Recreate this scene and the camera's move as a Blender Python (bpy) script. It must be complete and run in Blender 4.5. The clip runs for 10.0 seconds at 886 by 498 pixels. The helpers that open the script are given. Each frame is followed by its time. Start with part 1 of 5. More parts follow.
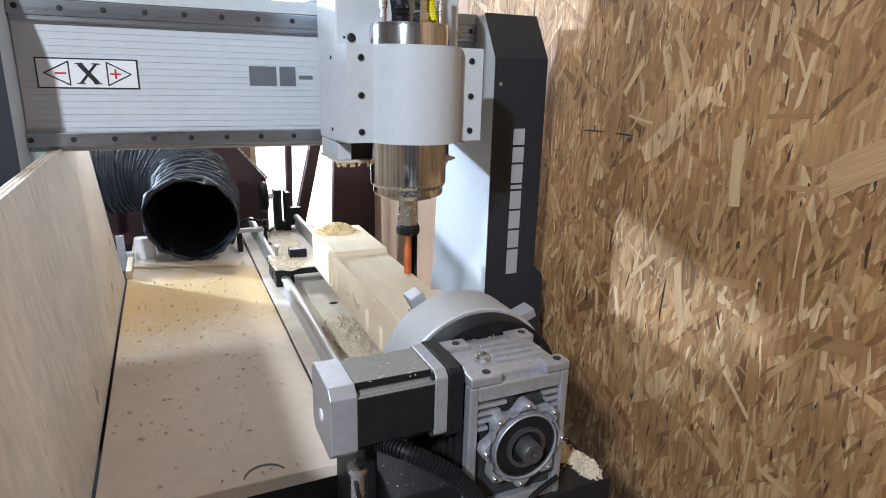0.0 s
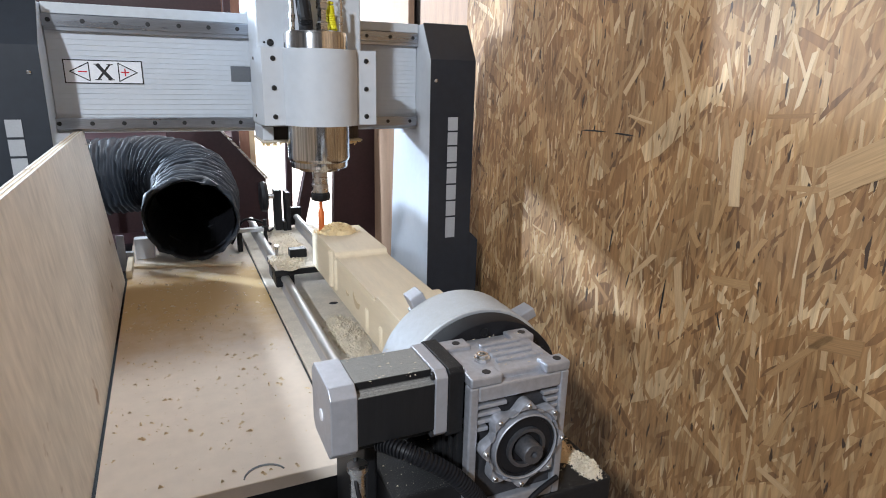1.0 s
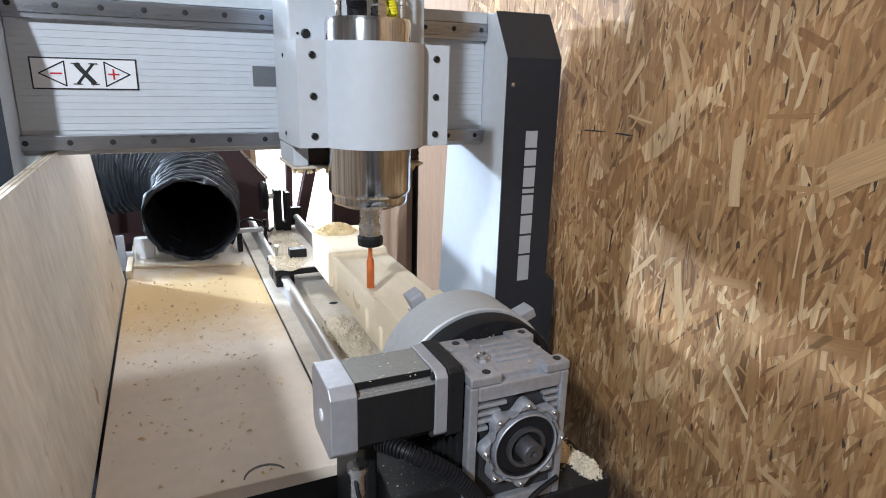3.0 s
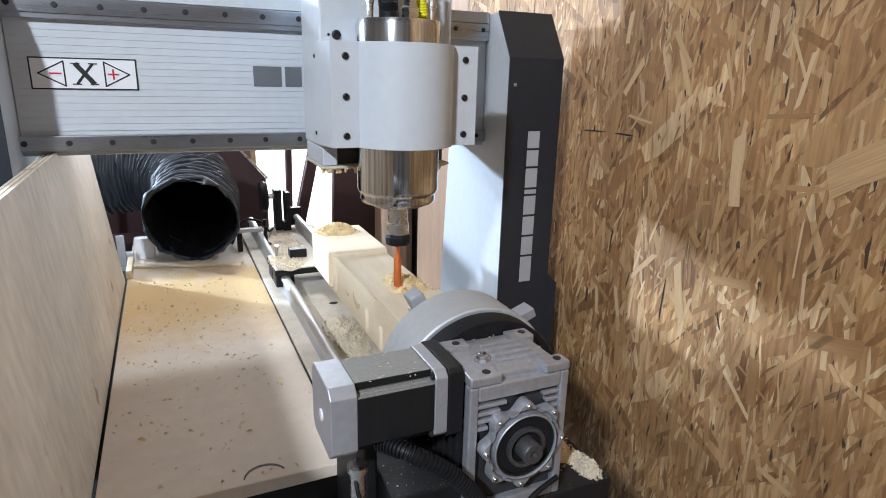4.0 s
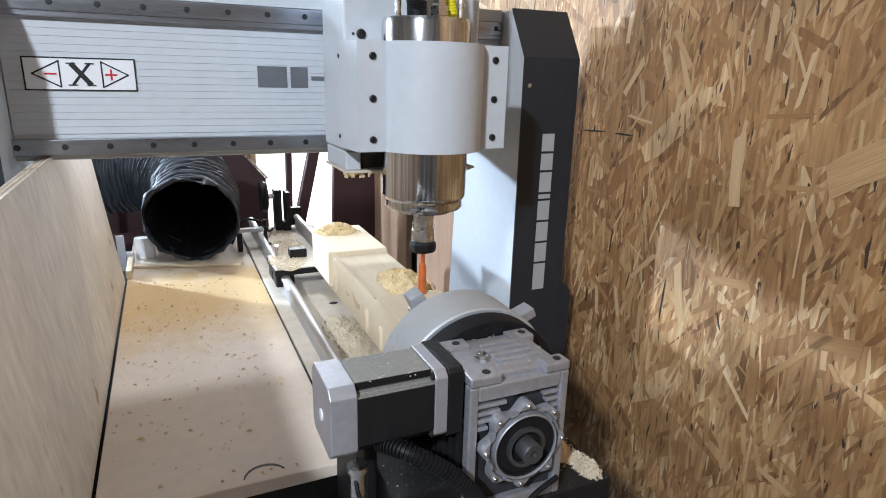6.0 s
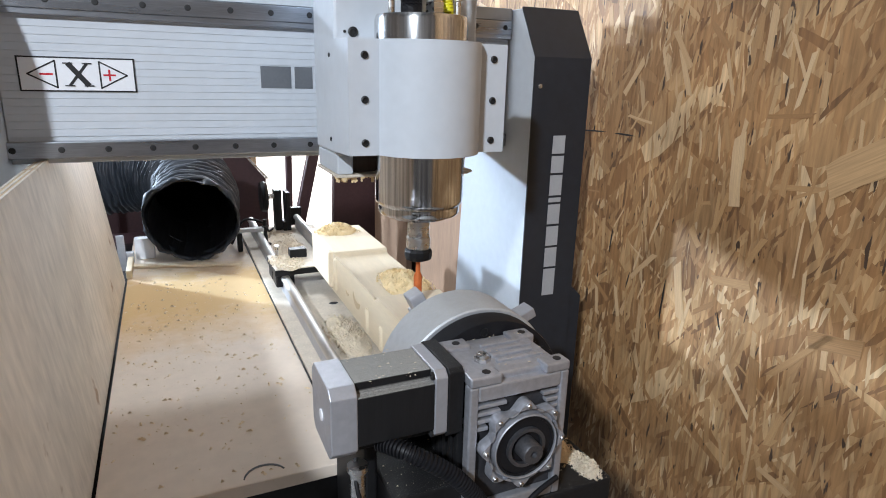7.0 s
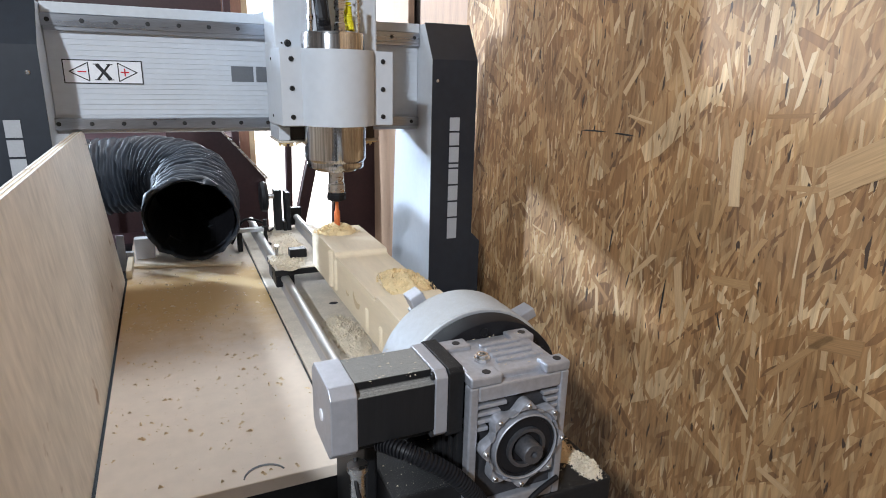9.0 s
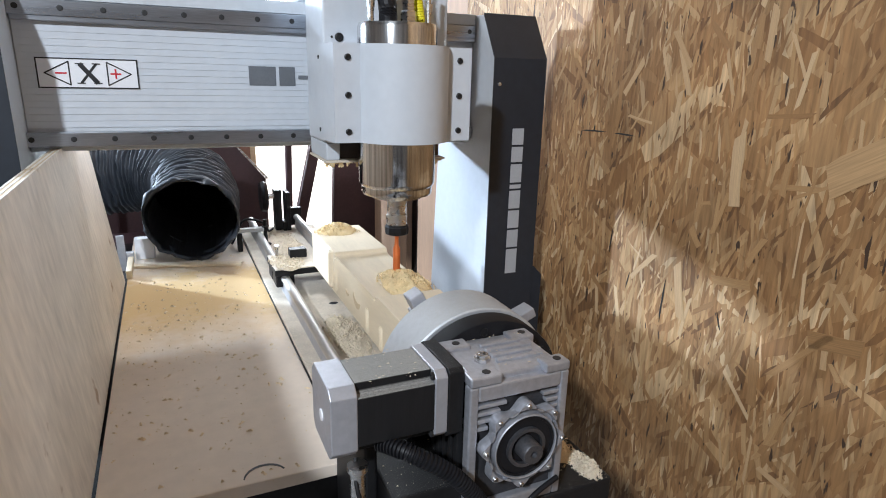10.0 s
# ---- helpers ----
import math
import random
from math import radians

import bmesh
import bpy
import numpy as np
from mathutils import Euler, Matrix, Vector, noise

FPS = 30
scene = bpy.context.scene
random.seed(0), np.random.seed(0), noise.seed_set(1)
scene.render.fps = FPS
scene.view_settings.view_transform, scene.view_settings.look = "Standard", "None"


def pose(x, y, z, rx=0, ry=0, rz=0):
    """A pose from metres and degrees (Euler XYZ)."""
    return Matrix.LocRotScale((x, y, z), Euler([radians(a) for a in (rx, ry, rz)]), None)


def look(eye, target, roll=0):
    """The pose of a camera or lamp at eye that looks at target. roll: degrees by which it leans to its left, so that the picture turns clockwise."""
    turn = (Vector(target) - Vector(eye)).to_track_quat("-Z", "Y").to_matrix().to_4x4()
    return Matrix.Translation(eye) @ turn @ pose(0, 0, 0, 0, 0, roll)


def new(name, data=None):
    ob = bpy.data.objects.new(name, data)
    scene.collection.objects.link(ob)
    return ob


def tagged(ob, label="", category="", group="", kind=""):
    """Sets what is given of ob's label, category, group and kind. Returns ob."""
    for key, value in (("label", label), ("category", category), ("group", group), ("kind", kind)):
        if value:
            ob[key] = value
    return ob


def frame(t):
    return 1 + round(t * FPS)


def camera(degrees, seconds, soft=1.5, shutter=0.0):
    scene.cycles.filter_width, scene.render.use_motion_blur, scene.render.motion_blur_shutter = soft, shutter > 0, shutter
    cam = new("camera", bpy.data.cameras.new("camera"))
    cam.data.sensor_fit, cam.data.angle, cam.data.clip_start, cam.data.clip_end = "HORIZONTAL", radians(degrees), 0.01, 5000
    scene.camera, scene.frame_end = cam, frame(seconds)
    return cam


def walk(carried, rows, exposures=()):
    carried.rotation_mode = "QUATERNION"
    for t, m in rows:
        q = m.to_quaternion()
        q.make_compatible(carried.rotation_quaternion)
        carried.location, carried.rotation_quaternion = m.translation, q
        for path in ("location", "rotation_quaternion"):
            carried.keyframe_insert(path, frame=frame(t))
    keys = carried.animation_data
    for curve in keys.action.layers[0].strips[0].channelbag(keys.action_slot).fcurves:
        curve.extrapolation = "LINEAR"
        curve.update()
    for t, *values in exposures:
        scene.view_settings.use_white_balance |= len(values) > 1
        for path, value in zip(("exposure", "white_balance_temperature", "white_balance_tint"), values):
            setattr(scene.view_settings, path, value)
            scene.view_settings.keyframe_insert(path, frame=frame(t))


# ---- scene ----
# ---------------------------------------------------------------- camera
EYE = Vector((0.1997, -1.1674, 1.2798))
YAW, PITCH = radians(24.708), radians(16.218)
AIM = Vector((math.sin(YAW) * math.cos(PITCH), math.cos(YAW) * math.cos(PITCH), -math.sin(PITCH)))
cam = camera(72.68, 10.0, soft=1.0)
VIEW = look(EYE, EYE + AIM, 1.4987)
walk(cam, [(0.0, VIEW), (10.0, VIEW)])

# ---------------------------------------------------------------- light
world = bpy.data.worlds.new("world")
scene.world = world
world.use_nodes = True
wn = world.node_tree
sky = wn.nodes.new("ShaderNodeTexSky")
sky.sky_type, sky.sun_disc = "NISHITA", False
sky.sun_elevation, sky.sun_rotation = radians(35), radians(-30)
wn.nodes["Background"].inputs[1].default_value = 0.12
wn.links.new(sky.outputs[0], wn.nodes["Background"].inputs[0])
scene.view_settings.exposure = -0.32


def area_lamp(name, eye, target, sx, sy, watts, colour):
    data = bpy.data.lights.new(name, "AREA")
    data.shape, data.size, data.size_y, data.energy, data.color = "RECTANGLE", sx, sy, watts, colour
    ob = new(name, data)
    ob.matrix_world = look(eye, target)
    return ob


DAY = (0.64, 0.80, 1.0)
COOL = (0.82, 0.90, 1.0)
area_lamp("window_daylight", (-1.85, 2.12, 1.68), (0.9, -0.1, 1.20), 0.10, 0.14, 225, DAY)
area_lamp("window_daylight", (-1.85, 2.12, 2.20), (0.9, -0.2, 0.90), 0.16, 0.16, 74, DAY)
area_lamp("doorway_daylight", (0.80, 2.16, 1.25), (0.15, 0.0, 0.95), 0.40, 1.0, 36, COOL)
area_lamp("ceiling_light", (0.22, 1.20, 2.5), (0.30, 0.0, 0.8), 0.45, 0.2, 26, COOL)
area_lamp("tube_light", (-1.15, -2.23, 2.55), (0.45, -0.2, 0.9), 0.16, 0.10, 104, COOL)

# ---------------------------------------------------------------- helpers of this scene


def part(name, bm, material, parent=None, label=""):
    """Links a bmesh as one mesh object, under a thing or a part."""
    me = bpy.data.meshes.new(name)
    bm.normal_update()
    bm.to_mesh(me)
    bm.free()
    me.materials.append(material)
    ob = new(name, me)
    if parent:
        ob.parent = parent
    if label:
        tagged(ob, label)
    return ob


def thing(name, label, category, m=None, group="", kind=""):
    ob = new(name)
    ob.empty_display_size = 0.05
    if m is not None:
        ob.matrix_world = m
    return tagged(ob, label, category, group, kind)


def smooth(ob, angle=35):
    me = ob.data
    me.polygons.foreach_set("use_smooth", [True] * len(me.polygons))
    me.set_sharp_from_angle(angle=radians(angle))
    return ob


def box(bm, x0, x1, y0, y1, z0, z1, bevel=0.0, seg=2, m=None):
    got = bmesh.ops.create_cube(bm, size=1.0, matrix=Matrix.LocRotScale(((x0 + x1) / 2, (y0 + y1) / 2, (z0 + z1) / 2), None, (x1 - x0, y1 - y0, z1 - z0)))
    vs = got["verts"]
    if bevel:
        es = list({e for v in vs for e in v.link_edges})
        got = bmesh.ops.bevel(bm, geom=es, offset=bevel, segments=seg, affect="EDGES", profile=0.5)
        vs = list({v for f in got["faces"] for v in f.verts} | {v for v in vs if v.is_valid})
    if m is not None:
        bmesh.ops.transform(bm, matrix=m, verts=vs)
    return vs


def lathe(bm, profile, m=None, n=40, close=True):
    """Turns (radius, height) pairs round the z axis."""
    rings = []
    for r, z in profile:
        rings.append([bm.verts.new((r * math.cos(2 * math.pi * i / n), r * math.sin(2 * math.pi * i / n), z)) for i in range(n)])
    for a, b in zip(rings, rings[1:]):
        for i in range(n):
            bm.faces.new((a[i], a[(i + 1) % n], b[(i + 1) % n], b[i]))
    if close:
        bm.faces.new(list(reversed(rings[0])))
        bm.faces.new(rings[-1])
    vs = [v for r in rings for v in r]
    if m is not None:
        bmesh.ops.transform(bm, matrix=m, verts=vs)
    return vs


def prism(bm, outline, depth, m=None, bevel=0.0):
    """A flat outline in x, y, drawn up z by depth."""
    a = [bm.verts.new((x, y, 0)) for x, y in outline]
    b = [bm.verts.new((x, y, depth)) for x, y in outline]
    n = len(a)
    fs = [bm.faces.new(list(reversed(a))), bm.faces.new(b)]
    fs += [bm.faces.new((a[i], a[(i + 1) % n], b[(i + 1) % n], b[i])) for i in range(n)]
    bmesh.ops.recalc_face_normals(bm, faces=fs)
    vs = a + b
    if bevel:
        es = list({e for f in fs for e in f.edges})
        got = bmesh.ops.bevel(bm, geom=es, offset=bevel, segments=2, affect="EDGES", profile=0.5)
        vs = list({v for f in got["faces"] for v in f.verts} | {v for v in vs if v.is_valid})
    if m is not None:
        bmesh.ops.transform(bm, matrix=m, verts=vs)
    return vs


def pipe(bm, points, radius, n=12, cap=True):
    """A round tube along points."""
    pts = [Vector(q) for q in points]
    rings = []
    up = Vector((0, 0, 1))
    for i, q in enumerate(pts):
        d = (pts[min(i + 1, len(pts) - 1)] - pts[max(i - 1, 0)]).normalized()
        s = d.cross(up)
        if s.length < 0.05:
            s = d.cross(Vector((1, 0, 0)))
        s.normalize()
        w = s.cross(d)
        r = radius(i) if callable(radius) else radius
        rings.append([bm.verts.new(q + r * (math.cos(2 * math.pi * k / n) * s + math.sin(2 * math.pi * k / n) * w)) for k in range(n)])
    for a, b in zip(rings, rings[1:]):
        for k in range(n):
            bm.faces.new((a[k], a[(k + 1) % n], b[(k + 1) % n], b[k]))
    if cap:
        bm.faces.new(list(reversed(rings[0])))
        bm.faces.new(rings[-1])
    return [v for r in rings for v in r]


def curve_points(ctrl, steps):
    """A smooth line through control points (Catmull-Rom)."""
    c = [Vector(q) for q in ctrl]
    c = [2 * c[0] - c[1]] + c + [2 * c[-1] - c[-2]]
    out = []
    for i in range(1, len(c) - 2):
        for k in range(steps):
            t = k / steps
            a, b, d, e = c[i - 1], c[i], c[i + 1], c[i + 2]
            out.append(0.5 * (2 * b + (d - a) * t + (2 * a - 5 * b + 4 * d - e) * t * t + (3 * b - a - 3 * d + e) * t ** 3))
    out.append(c[-2])
    return out


TO_Y = Matrix.Rotation(radians(90), 4, "X")       # local x, y plane upright, facing -y
ALONG_Y = Matrix.Rotation(radians(-90), 4, "X")   # local z along +y
ALONG_X = Matrix.Rotation(radians(90), 4, "Y")    # local z along +x


def at(x, y, z):
    return Matrix.Translation((x, y, z))


# ---------------------------------------------------------------- materials


def mat(name, colour, rough=0.5, metal=0.0, grain=None, amount=0.15, spots=None, bump=0.0, bump_scale=300.0, stretch=(1, 1, 1), rough_var=0.1, spec=0.5, dust=0.0):
    """A painted, plastic or metal surface: two scales of variation, fine relief, and dust that lies on what faces up."""
    ma = bpy.data.materials.new(name)
    ma.use_nodes = True
    nt = ma.node_tree
    N, L = nt.nodes, nt.links
    bs = N["Principled BSDF"]
    bs.inputs["Metallic"].default_value = metal
    bs.inputs["Specular IOR Level"].default_value = spec
    tc = N.new("ShaderNodeTexCoord")
    mp = N.new("ShaderNodeMapping")
    mp.inputs["Scale"].default_value = stretch
    L.new(tc.outputs["Object"], mp.inputs[0])
    n1 = N.new("ShaderNodeTexNoise")
    n1.inputs["Scale"].default_value, n1.inputs["Detail"].default_value = grain or 8.0, 5.0
    n2 = N.new("ShaderNodeTexNoise")
    n2.inputs["Scale"].default_value, n2.inputs["Detail"].default_value = (grain or 8.0) * 12, 3.0
    L.new(mp.outputs[0], n1.inputs[0]), L.new(mp.outputs[0], n2.inputs[0])
    add = N.new("ShaderNodeMath")
    add.operation = "ADD"
    L.new(n1.outputs[0], add.inputs[0]), L.new(n2.outputs[0], add.inputs[1])
    ramp = N.new("ShaderNodeMapRange")
    ramp.inputs["From Min"].default_value, ramp.inputs["From Max"].default_value = 0.6, 1.4
    L.new(add.outputs[0], ramp.inputs[0])
    mix = N.new("ShaderNodeMix")
    mix.data_type = "RGBA"
    mix.inputs[6].default_value = (*[c * (1 - amount) for c in colour], 1)
    mix.inputs[7].default_value = (*[min(1, c * (1 + amount)) for c in colour], 1)
    L.new(ramp.outputs[0], mix.inputs[0])
    out = mix.outputs[2]
    rr = N.new("ShaderNodeMapRange")
    rr.inputs["To Min"].default_value, rr.inputs["To Max"].default_value = max(0.02, rough - rough_var), min(1, rough + rough_var)
    L.new(n1.outputs[0], rr.inputs[0])
    rough_out = rr.outputs[0]
    if spots:
        sc, size, scol = spots
        n3 = N.new("ShaderNodeTexNoise")
        n3.inputs["Scale"].default_value, n3.inputs["Detail"].default_value = sc, 4.0
        L.new(tc.outputs["Object"], n3.inputs[0])
        r3 = N.new("ShaderNodeMapRange")
        r3.inputs["From Min"].default_value, r3.inputs["From Max"].default_value = size, size + 0.05
        L.new(n3.outputs[0], r3.inputs[0])
        m3 = N.new("ShaderNodeMix")
        m3.data_type = "RGBA"
        L.new(r3.outputs[0], m3.inputs[0]), L.new(out, m3.inputs[6])
        m3.inputs[7].default_value = (*scol, 1)
        out = m3.outputs[2]
    if dust:
        ge = N.new("ShaderNodeNewGeometry")
        sp = N.new("ShaderNodeSeparateXYZ")
        L.new(ge.outputs["Normal"], sp.inputs[0])
        n4 = N.new("ShaderNodeTexNoise")
        n4.inputs["Scale"].default_value, n4.inputs["Detail"].default_value, n4.inputs["Roughness"].default_value = 900, 7, 0.75
        L.new(tc.outputs["Object"], n4.inputs[0])
        mul = N.new("ShaderNodeMath")
        mul.operation = "MULTIPLY"
        upr = N.new("ShaderNodeMapRange")
        upr.inputs["From Min"].default_value, upr.inputs["From Max"].default_value = 0.35, 0.9
        L.new(sp.outputs["Z"], upr.inputs[0])
        r4 = N.new("ShaderNodeMapRange")
        r4.inputs["From Min"].default_value, r4.inputs["From Max"].default_value = 0.60 - 0.35 * dust, 0.95 - 0.30 * dust
        L.new(n4.outputs[0], r4.inputs[0])
        L.new(upr.outputs[0], mul.inputs[0]), L.new(r4.outputs[0], mul.inputs[1])
        m4 = N.new("ShaderNodeMix")
        m4.data_type = "RGBA"
        L.new(mul.outputs[0], m4.inputs[0]), L.new(out, m4.inputs[6])
        m4.inputs[7].default_value = (0.44, 0.43, 0.40, 1)
        out = m4.outputs[2]
        m5 = N.new("ShaderNodeMix")
        m5.data_type = "FLOAT"
        L.new(mul.outputs[0], m5.inputs[0]), L.new(rough_out, m5.inputs[2])
        m5.inputs[3].default_value = 0.9
        rough_out = m5.outputs[0]
        if metal:
            m6 = N.new("ShaderNodeMix")
            m6.data_type = "FLOAT"
            L.new(mul.outputs[0], m6.inputs[0])
            m6.inputs[2].default_value, m6.inputs[3].default_value = metal, 0.0
            L.new(m6.outputs[0], bs.inputs["Metallic"])
    L.new(out, bs.inputs["Base Color"])
    L.new(rough_out, bs.inputs["Roughness"])
    if bump:
        bp = N.new("ShaderNodeBump")
        bp.inputs["Strength"].default_value, bp.inputs["Distance"].default_value = bump, 0.001
        nb = N.new("ShaderNodeTexNoise")
        nb.inputs["Scale"].default_value, nb.inputs["Detail"].default_value = bump_scale, 4
        L.new(mp.outputs[0], nb.inputs[0])
        L.new(nb.outputs[0], bp.inputs["Height"])
        L.new(bp.outputs[0], bs.inputs["Normal"])
    return ma


M_WHITE = mat("white_enamel", (0.55, 0.585, 0.63), 0.38, grain=5, amount=0.05, bump=0.05, bump_scale=900, dust=0.15)
M_GREYPAINT = mat("pale_grey_paint", (0.52, 0.55, 0.58), 0.5, grain=6, amount=0.08, bump=0.08, bump_scale=700)
M_DARKPANEL = mat("charcoal_panel", (0.018, 0.023, 0.032), 0.42, grain=4, amount=0.2, bump=0.1, bump_scale=1500)
M_STEEL = mat("bright_steel", (0.62, 0.61, 0.6), 0.28, 1.0, grain=10, amount=0.15, stretch=(1, 12, 12), bump=0.03)
# stretched colour noise paints upright bright and dark reflection bands on the steel
M_CHROME_BANDS = mat("spindle_steel_painted_reflections", (0.60, 0.63, 0.68), 0.15, 1.0, grain=26, amount=0.75, rough_var=0.08, stretch=(1, 1, 0.02))
M_CHIPFLECK = mat("tan_chip", (0.76, 0.62, 0.43), 0.8, grain=60, amount=0.3)
M_ROD = mat("ground_rod_steel", (0.55, 0.54, 0.52), 0.5, 0.8, grain=5, amount=0.06, rough_var=0.05)
# dark copy of the casting, with the recess shade put into its colour
M_CAST_SHADE = mat("casting_shade_colour", (0.04, 0.04, 0.045), 0.6, 0.4, grain=20, amount=0.3, bump=0.4, bump_scale=400)
M_DARKSTEEL = mat("dull_dark_steel", (0.12, 0.12, 0.13), 0.45, 0.7, grain=30, amount=0.3, bump=0.1)
M_RAIL = mat("rail_steel", (0.40, 0.42, 0.46), 0.3, 1.0, grain=9, amount=0.25, stretch=(0.4, 6, 6))
M_BLACK = mat("black_plastic", (0.010, 0.010, 0.012), 0.5, grain=20, amount=0.3, spec=0.25)
M_BLACKSTEEL = mat("black_oxide_steel", (0.012, 0.012, 0.013), 0.5, 0.1, grain=15, amount=0.3, spec=0.25, dust=0.12)
M_HOLE = mat("bolt_black", (0.012, 0.012, 0.013), 0.5, grain=40, amount=0.2)
M_CAST = mat("cast_aluminium", (0.45, 0.46, 0.50), 0.46, 0.7, grain=14, amount=0.18, bump=0.3, bump_scale=500, dust=0.25)
M_MOTORCAP = mat("motor_cap_aluminium", (0.44, 0.45, 0.49), 0.45, 0.55, grain=10, amount=0.12, bump=0.2, bump_scale=700, dust=0.3)
M_MOTORBODY = mat("motor_black_laminate", (0.012, 0.012, 0.013), 0.45, grain=14, amount=0.3, stretch=(20, 1, 1), spec=0.25, dust=0.9)
M_CHUCK = mat("chuck_steel", (0.52, 0.54, 0.57), 0.5, 0.5, grain=9, amount=0.12, bump=0.1, dust=0.8)
M_LETTER = mat("pale_mark", (0.4, 0.41, 0.43), 0.5, grain=20, amount=0.08)
M_LETTER_DARK = mat("grey_mark", (0.13, 0.14, 0.155), 0.5, grain=20, amount=0.1)
M_INK = mat("black_ink", (0.01, 0.01, 0.012), 0.5, grain=20, amount=0.2)
M_RED = mat("red_ink", (0.5, 0.015, 0.03), 0.5, grain=20, amount=0.1)
M_LABEL = mat("label_film", (0.78, 0.79, 0.82), 0.4, grain=20, amount=0.03)
M_COPPER = mat("orange_cutter_coating", (0.75, 0.2, 0.06), 0.35, 0.5, grain=60, amount=0.2)
M_YELLOW = mat("yellow_hose", (0.75, 0.68, 0.02), 0.45, grain=20, amount=0.1)
M_PINE = mat("carved_pine", (0.74, 0.63, 0.46), 0.65, grain=10, amount=0.1, stretch=(6, 0.5, 6), bump=0.15, bump_scale=120)
M_CHIPS = mat("wood_chips", (0.74, 0.58, 0.33), 0.85, grain=60, amount=0.25, bump=0.6, bump_scale=250)
M_PALECHIPS = mat("pale_dust", (0.66, 0.57, 0.44), 0.9, grain=80, amount=0.2, bump=0.6, bump_scale=300)
M_MDF = mat("bed_board", (0.74, 0.64, 0.54), 0.75, grain=4, amount=0.08, spots=(70, 0.68, (0.62, 0.5, 0.32)), bump=0.15, bump_scale=400)


def sawdust_film(ma):
    """A drift of yellow sawdust that lies across the middle of the board."""
    N, L = ma.node_tree.nodes, ma.node_tree.links
    bs = N["Principled BSDF"]
    old = bs.inputs["Base Color"].links[0].from_socket
    tc = N.new("ShaderNodeTexCoord")
    sp = N.new("ShaderNodeSeparateXYZ")
    L.new(tc.outputs["Object"], sp.inputs[0])
    wob = N.new("ShaderNodeTexNoise")
    wob.inputs["Scale"].default_value, wob.inputs["Detail"].default_value, wob.inputs["Roughness"].default_value = 14, 9, 0.7
    L.new(tc.outputs["Object"], wob.inputs[0])
    off = N.new("ShaderNodeMath")
    off.operation = "MULTIPLY_ADD"
    off.inputs[1].default_value = 0.35
    L.new(wob.outputs[0], off.inputs[0]), L.new(sp.outputs["Y"], off.inputs[2])
    up = N.new("ShaderNodeMapRange")
    up.inputs["From Min"].default_value, up.inputs["From Max"].default_value = 0.04, 0.26
    down = N.new("ShaderNodeMapRange")
    down.inputs["From Min"].default_value, down.inputs["From Max"].default_value = 0.62, 0.46
    L.new(off.outputs[0], up.inputs[0]), L.new(off.outputs[0], down.inputs[0])
    mul = N.new("ShaderNodeMath")
    mul.operation = "MULTIPLY"
    L.new(up.outputs[0], mul.inputs[0]), L.new(down.outputs[0], mul.inputs[1])
    m2 = N.new("ShaderNodeMath")
    m2.operation = "MULTIPLY"
    m2.inputs[1].default_value = 0.95
    L.new(mul.outputs[0], m2.inputs[0])
    mix = N.new("ShaderNodeMix")
    mix.data_type = "RGBA"
    L.new(m2.outputs[0], mix.inputs[0]), L.new(old, mix.inputs[6])
    mix.inputs[7].default_value = (0.62, 0.42, 0.19, 1)
    L.new(mix.outputs[2], bs.inputs["Base Color"])


sawdust_film(M_MDF)
M_PLY = mat("plywood_fence", (0.70, 0.64, 0.56), 0.7, grain=4, amount=0.22, stretch=(1, 1.5, 0.5), spots=(12, 0.675, (0.42, 0.31, 0.22)), bump=0.1, bump_scale=150)
M_RAWWOOD = mat("raw_wood", (0.6, 0.47, 0.3), 0.75, grain=6, amount=0.15, stretch=(8, 1, 8), bump=0.2, bump_scale=100)
M_BROWNWOOD = mat("brown_wall_board", (0.33, 0.2, 0.125), 0.6, grain=5, amount=0.25, stretch=(8, 8, 0.5), bump=0.2, bump_scale=80)
M_REDWOOD = mat("reddish_boards", (0.26, 0.13, 0.085), 0.6, grain=6, amount=0.25, stretch=(8, 8, 0.6), bump=0.2, bump_scale=80)
M_HOSE = mat("black_duct_fabric", (0.022, 0.027, 0.036), 0.55, grain=10, amount=0.35, bump=0.8, bump_scale=160)
M_DARKFRAME = mat("dark_maroon_steel", (0.045, 0.018, 0.02), 0.5, grain=8, amount=0.25)
M_CONCRETE = mat("concrete_floor", (0.2, 0.19, 0.18), 0.8, grain=3, amount=0.25, bump=0.3, bump_scale=60)
M_DUSTY = mat("dusty_plate", (0.6, 0.53, 0.44), 0.75, grain=30, amount=0.2, spots=(160, 0.62, (0.7, 0.62, 0.5)), bump=0.3, bump_scale=300)
# dark colour cuts bounce off unseen walls and stands in for recess shade
M_DARKROOM = mat("dark_timber_for_shade", (0.1, 0.08, 0.065), 0.75, grain=5, amount=0.25, stretch=(8, 8, 0.6), bump=0.2, bump_scale=80)
M_CEILING = mat("bounce_cut_ceiling", (0.16, 0.15, 0.14), 0.8, grain=3, amount=0.1)

M_OSB = bpy.data.materials.new("strand_board")


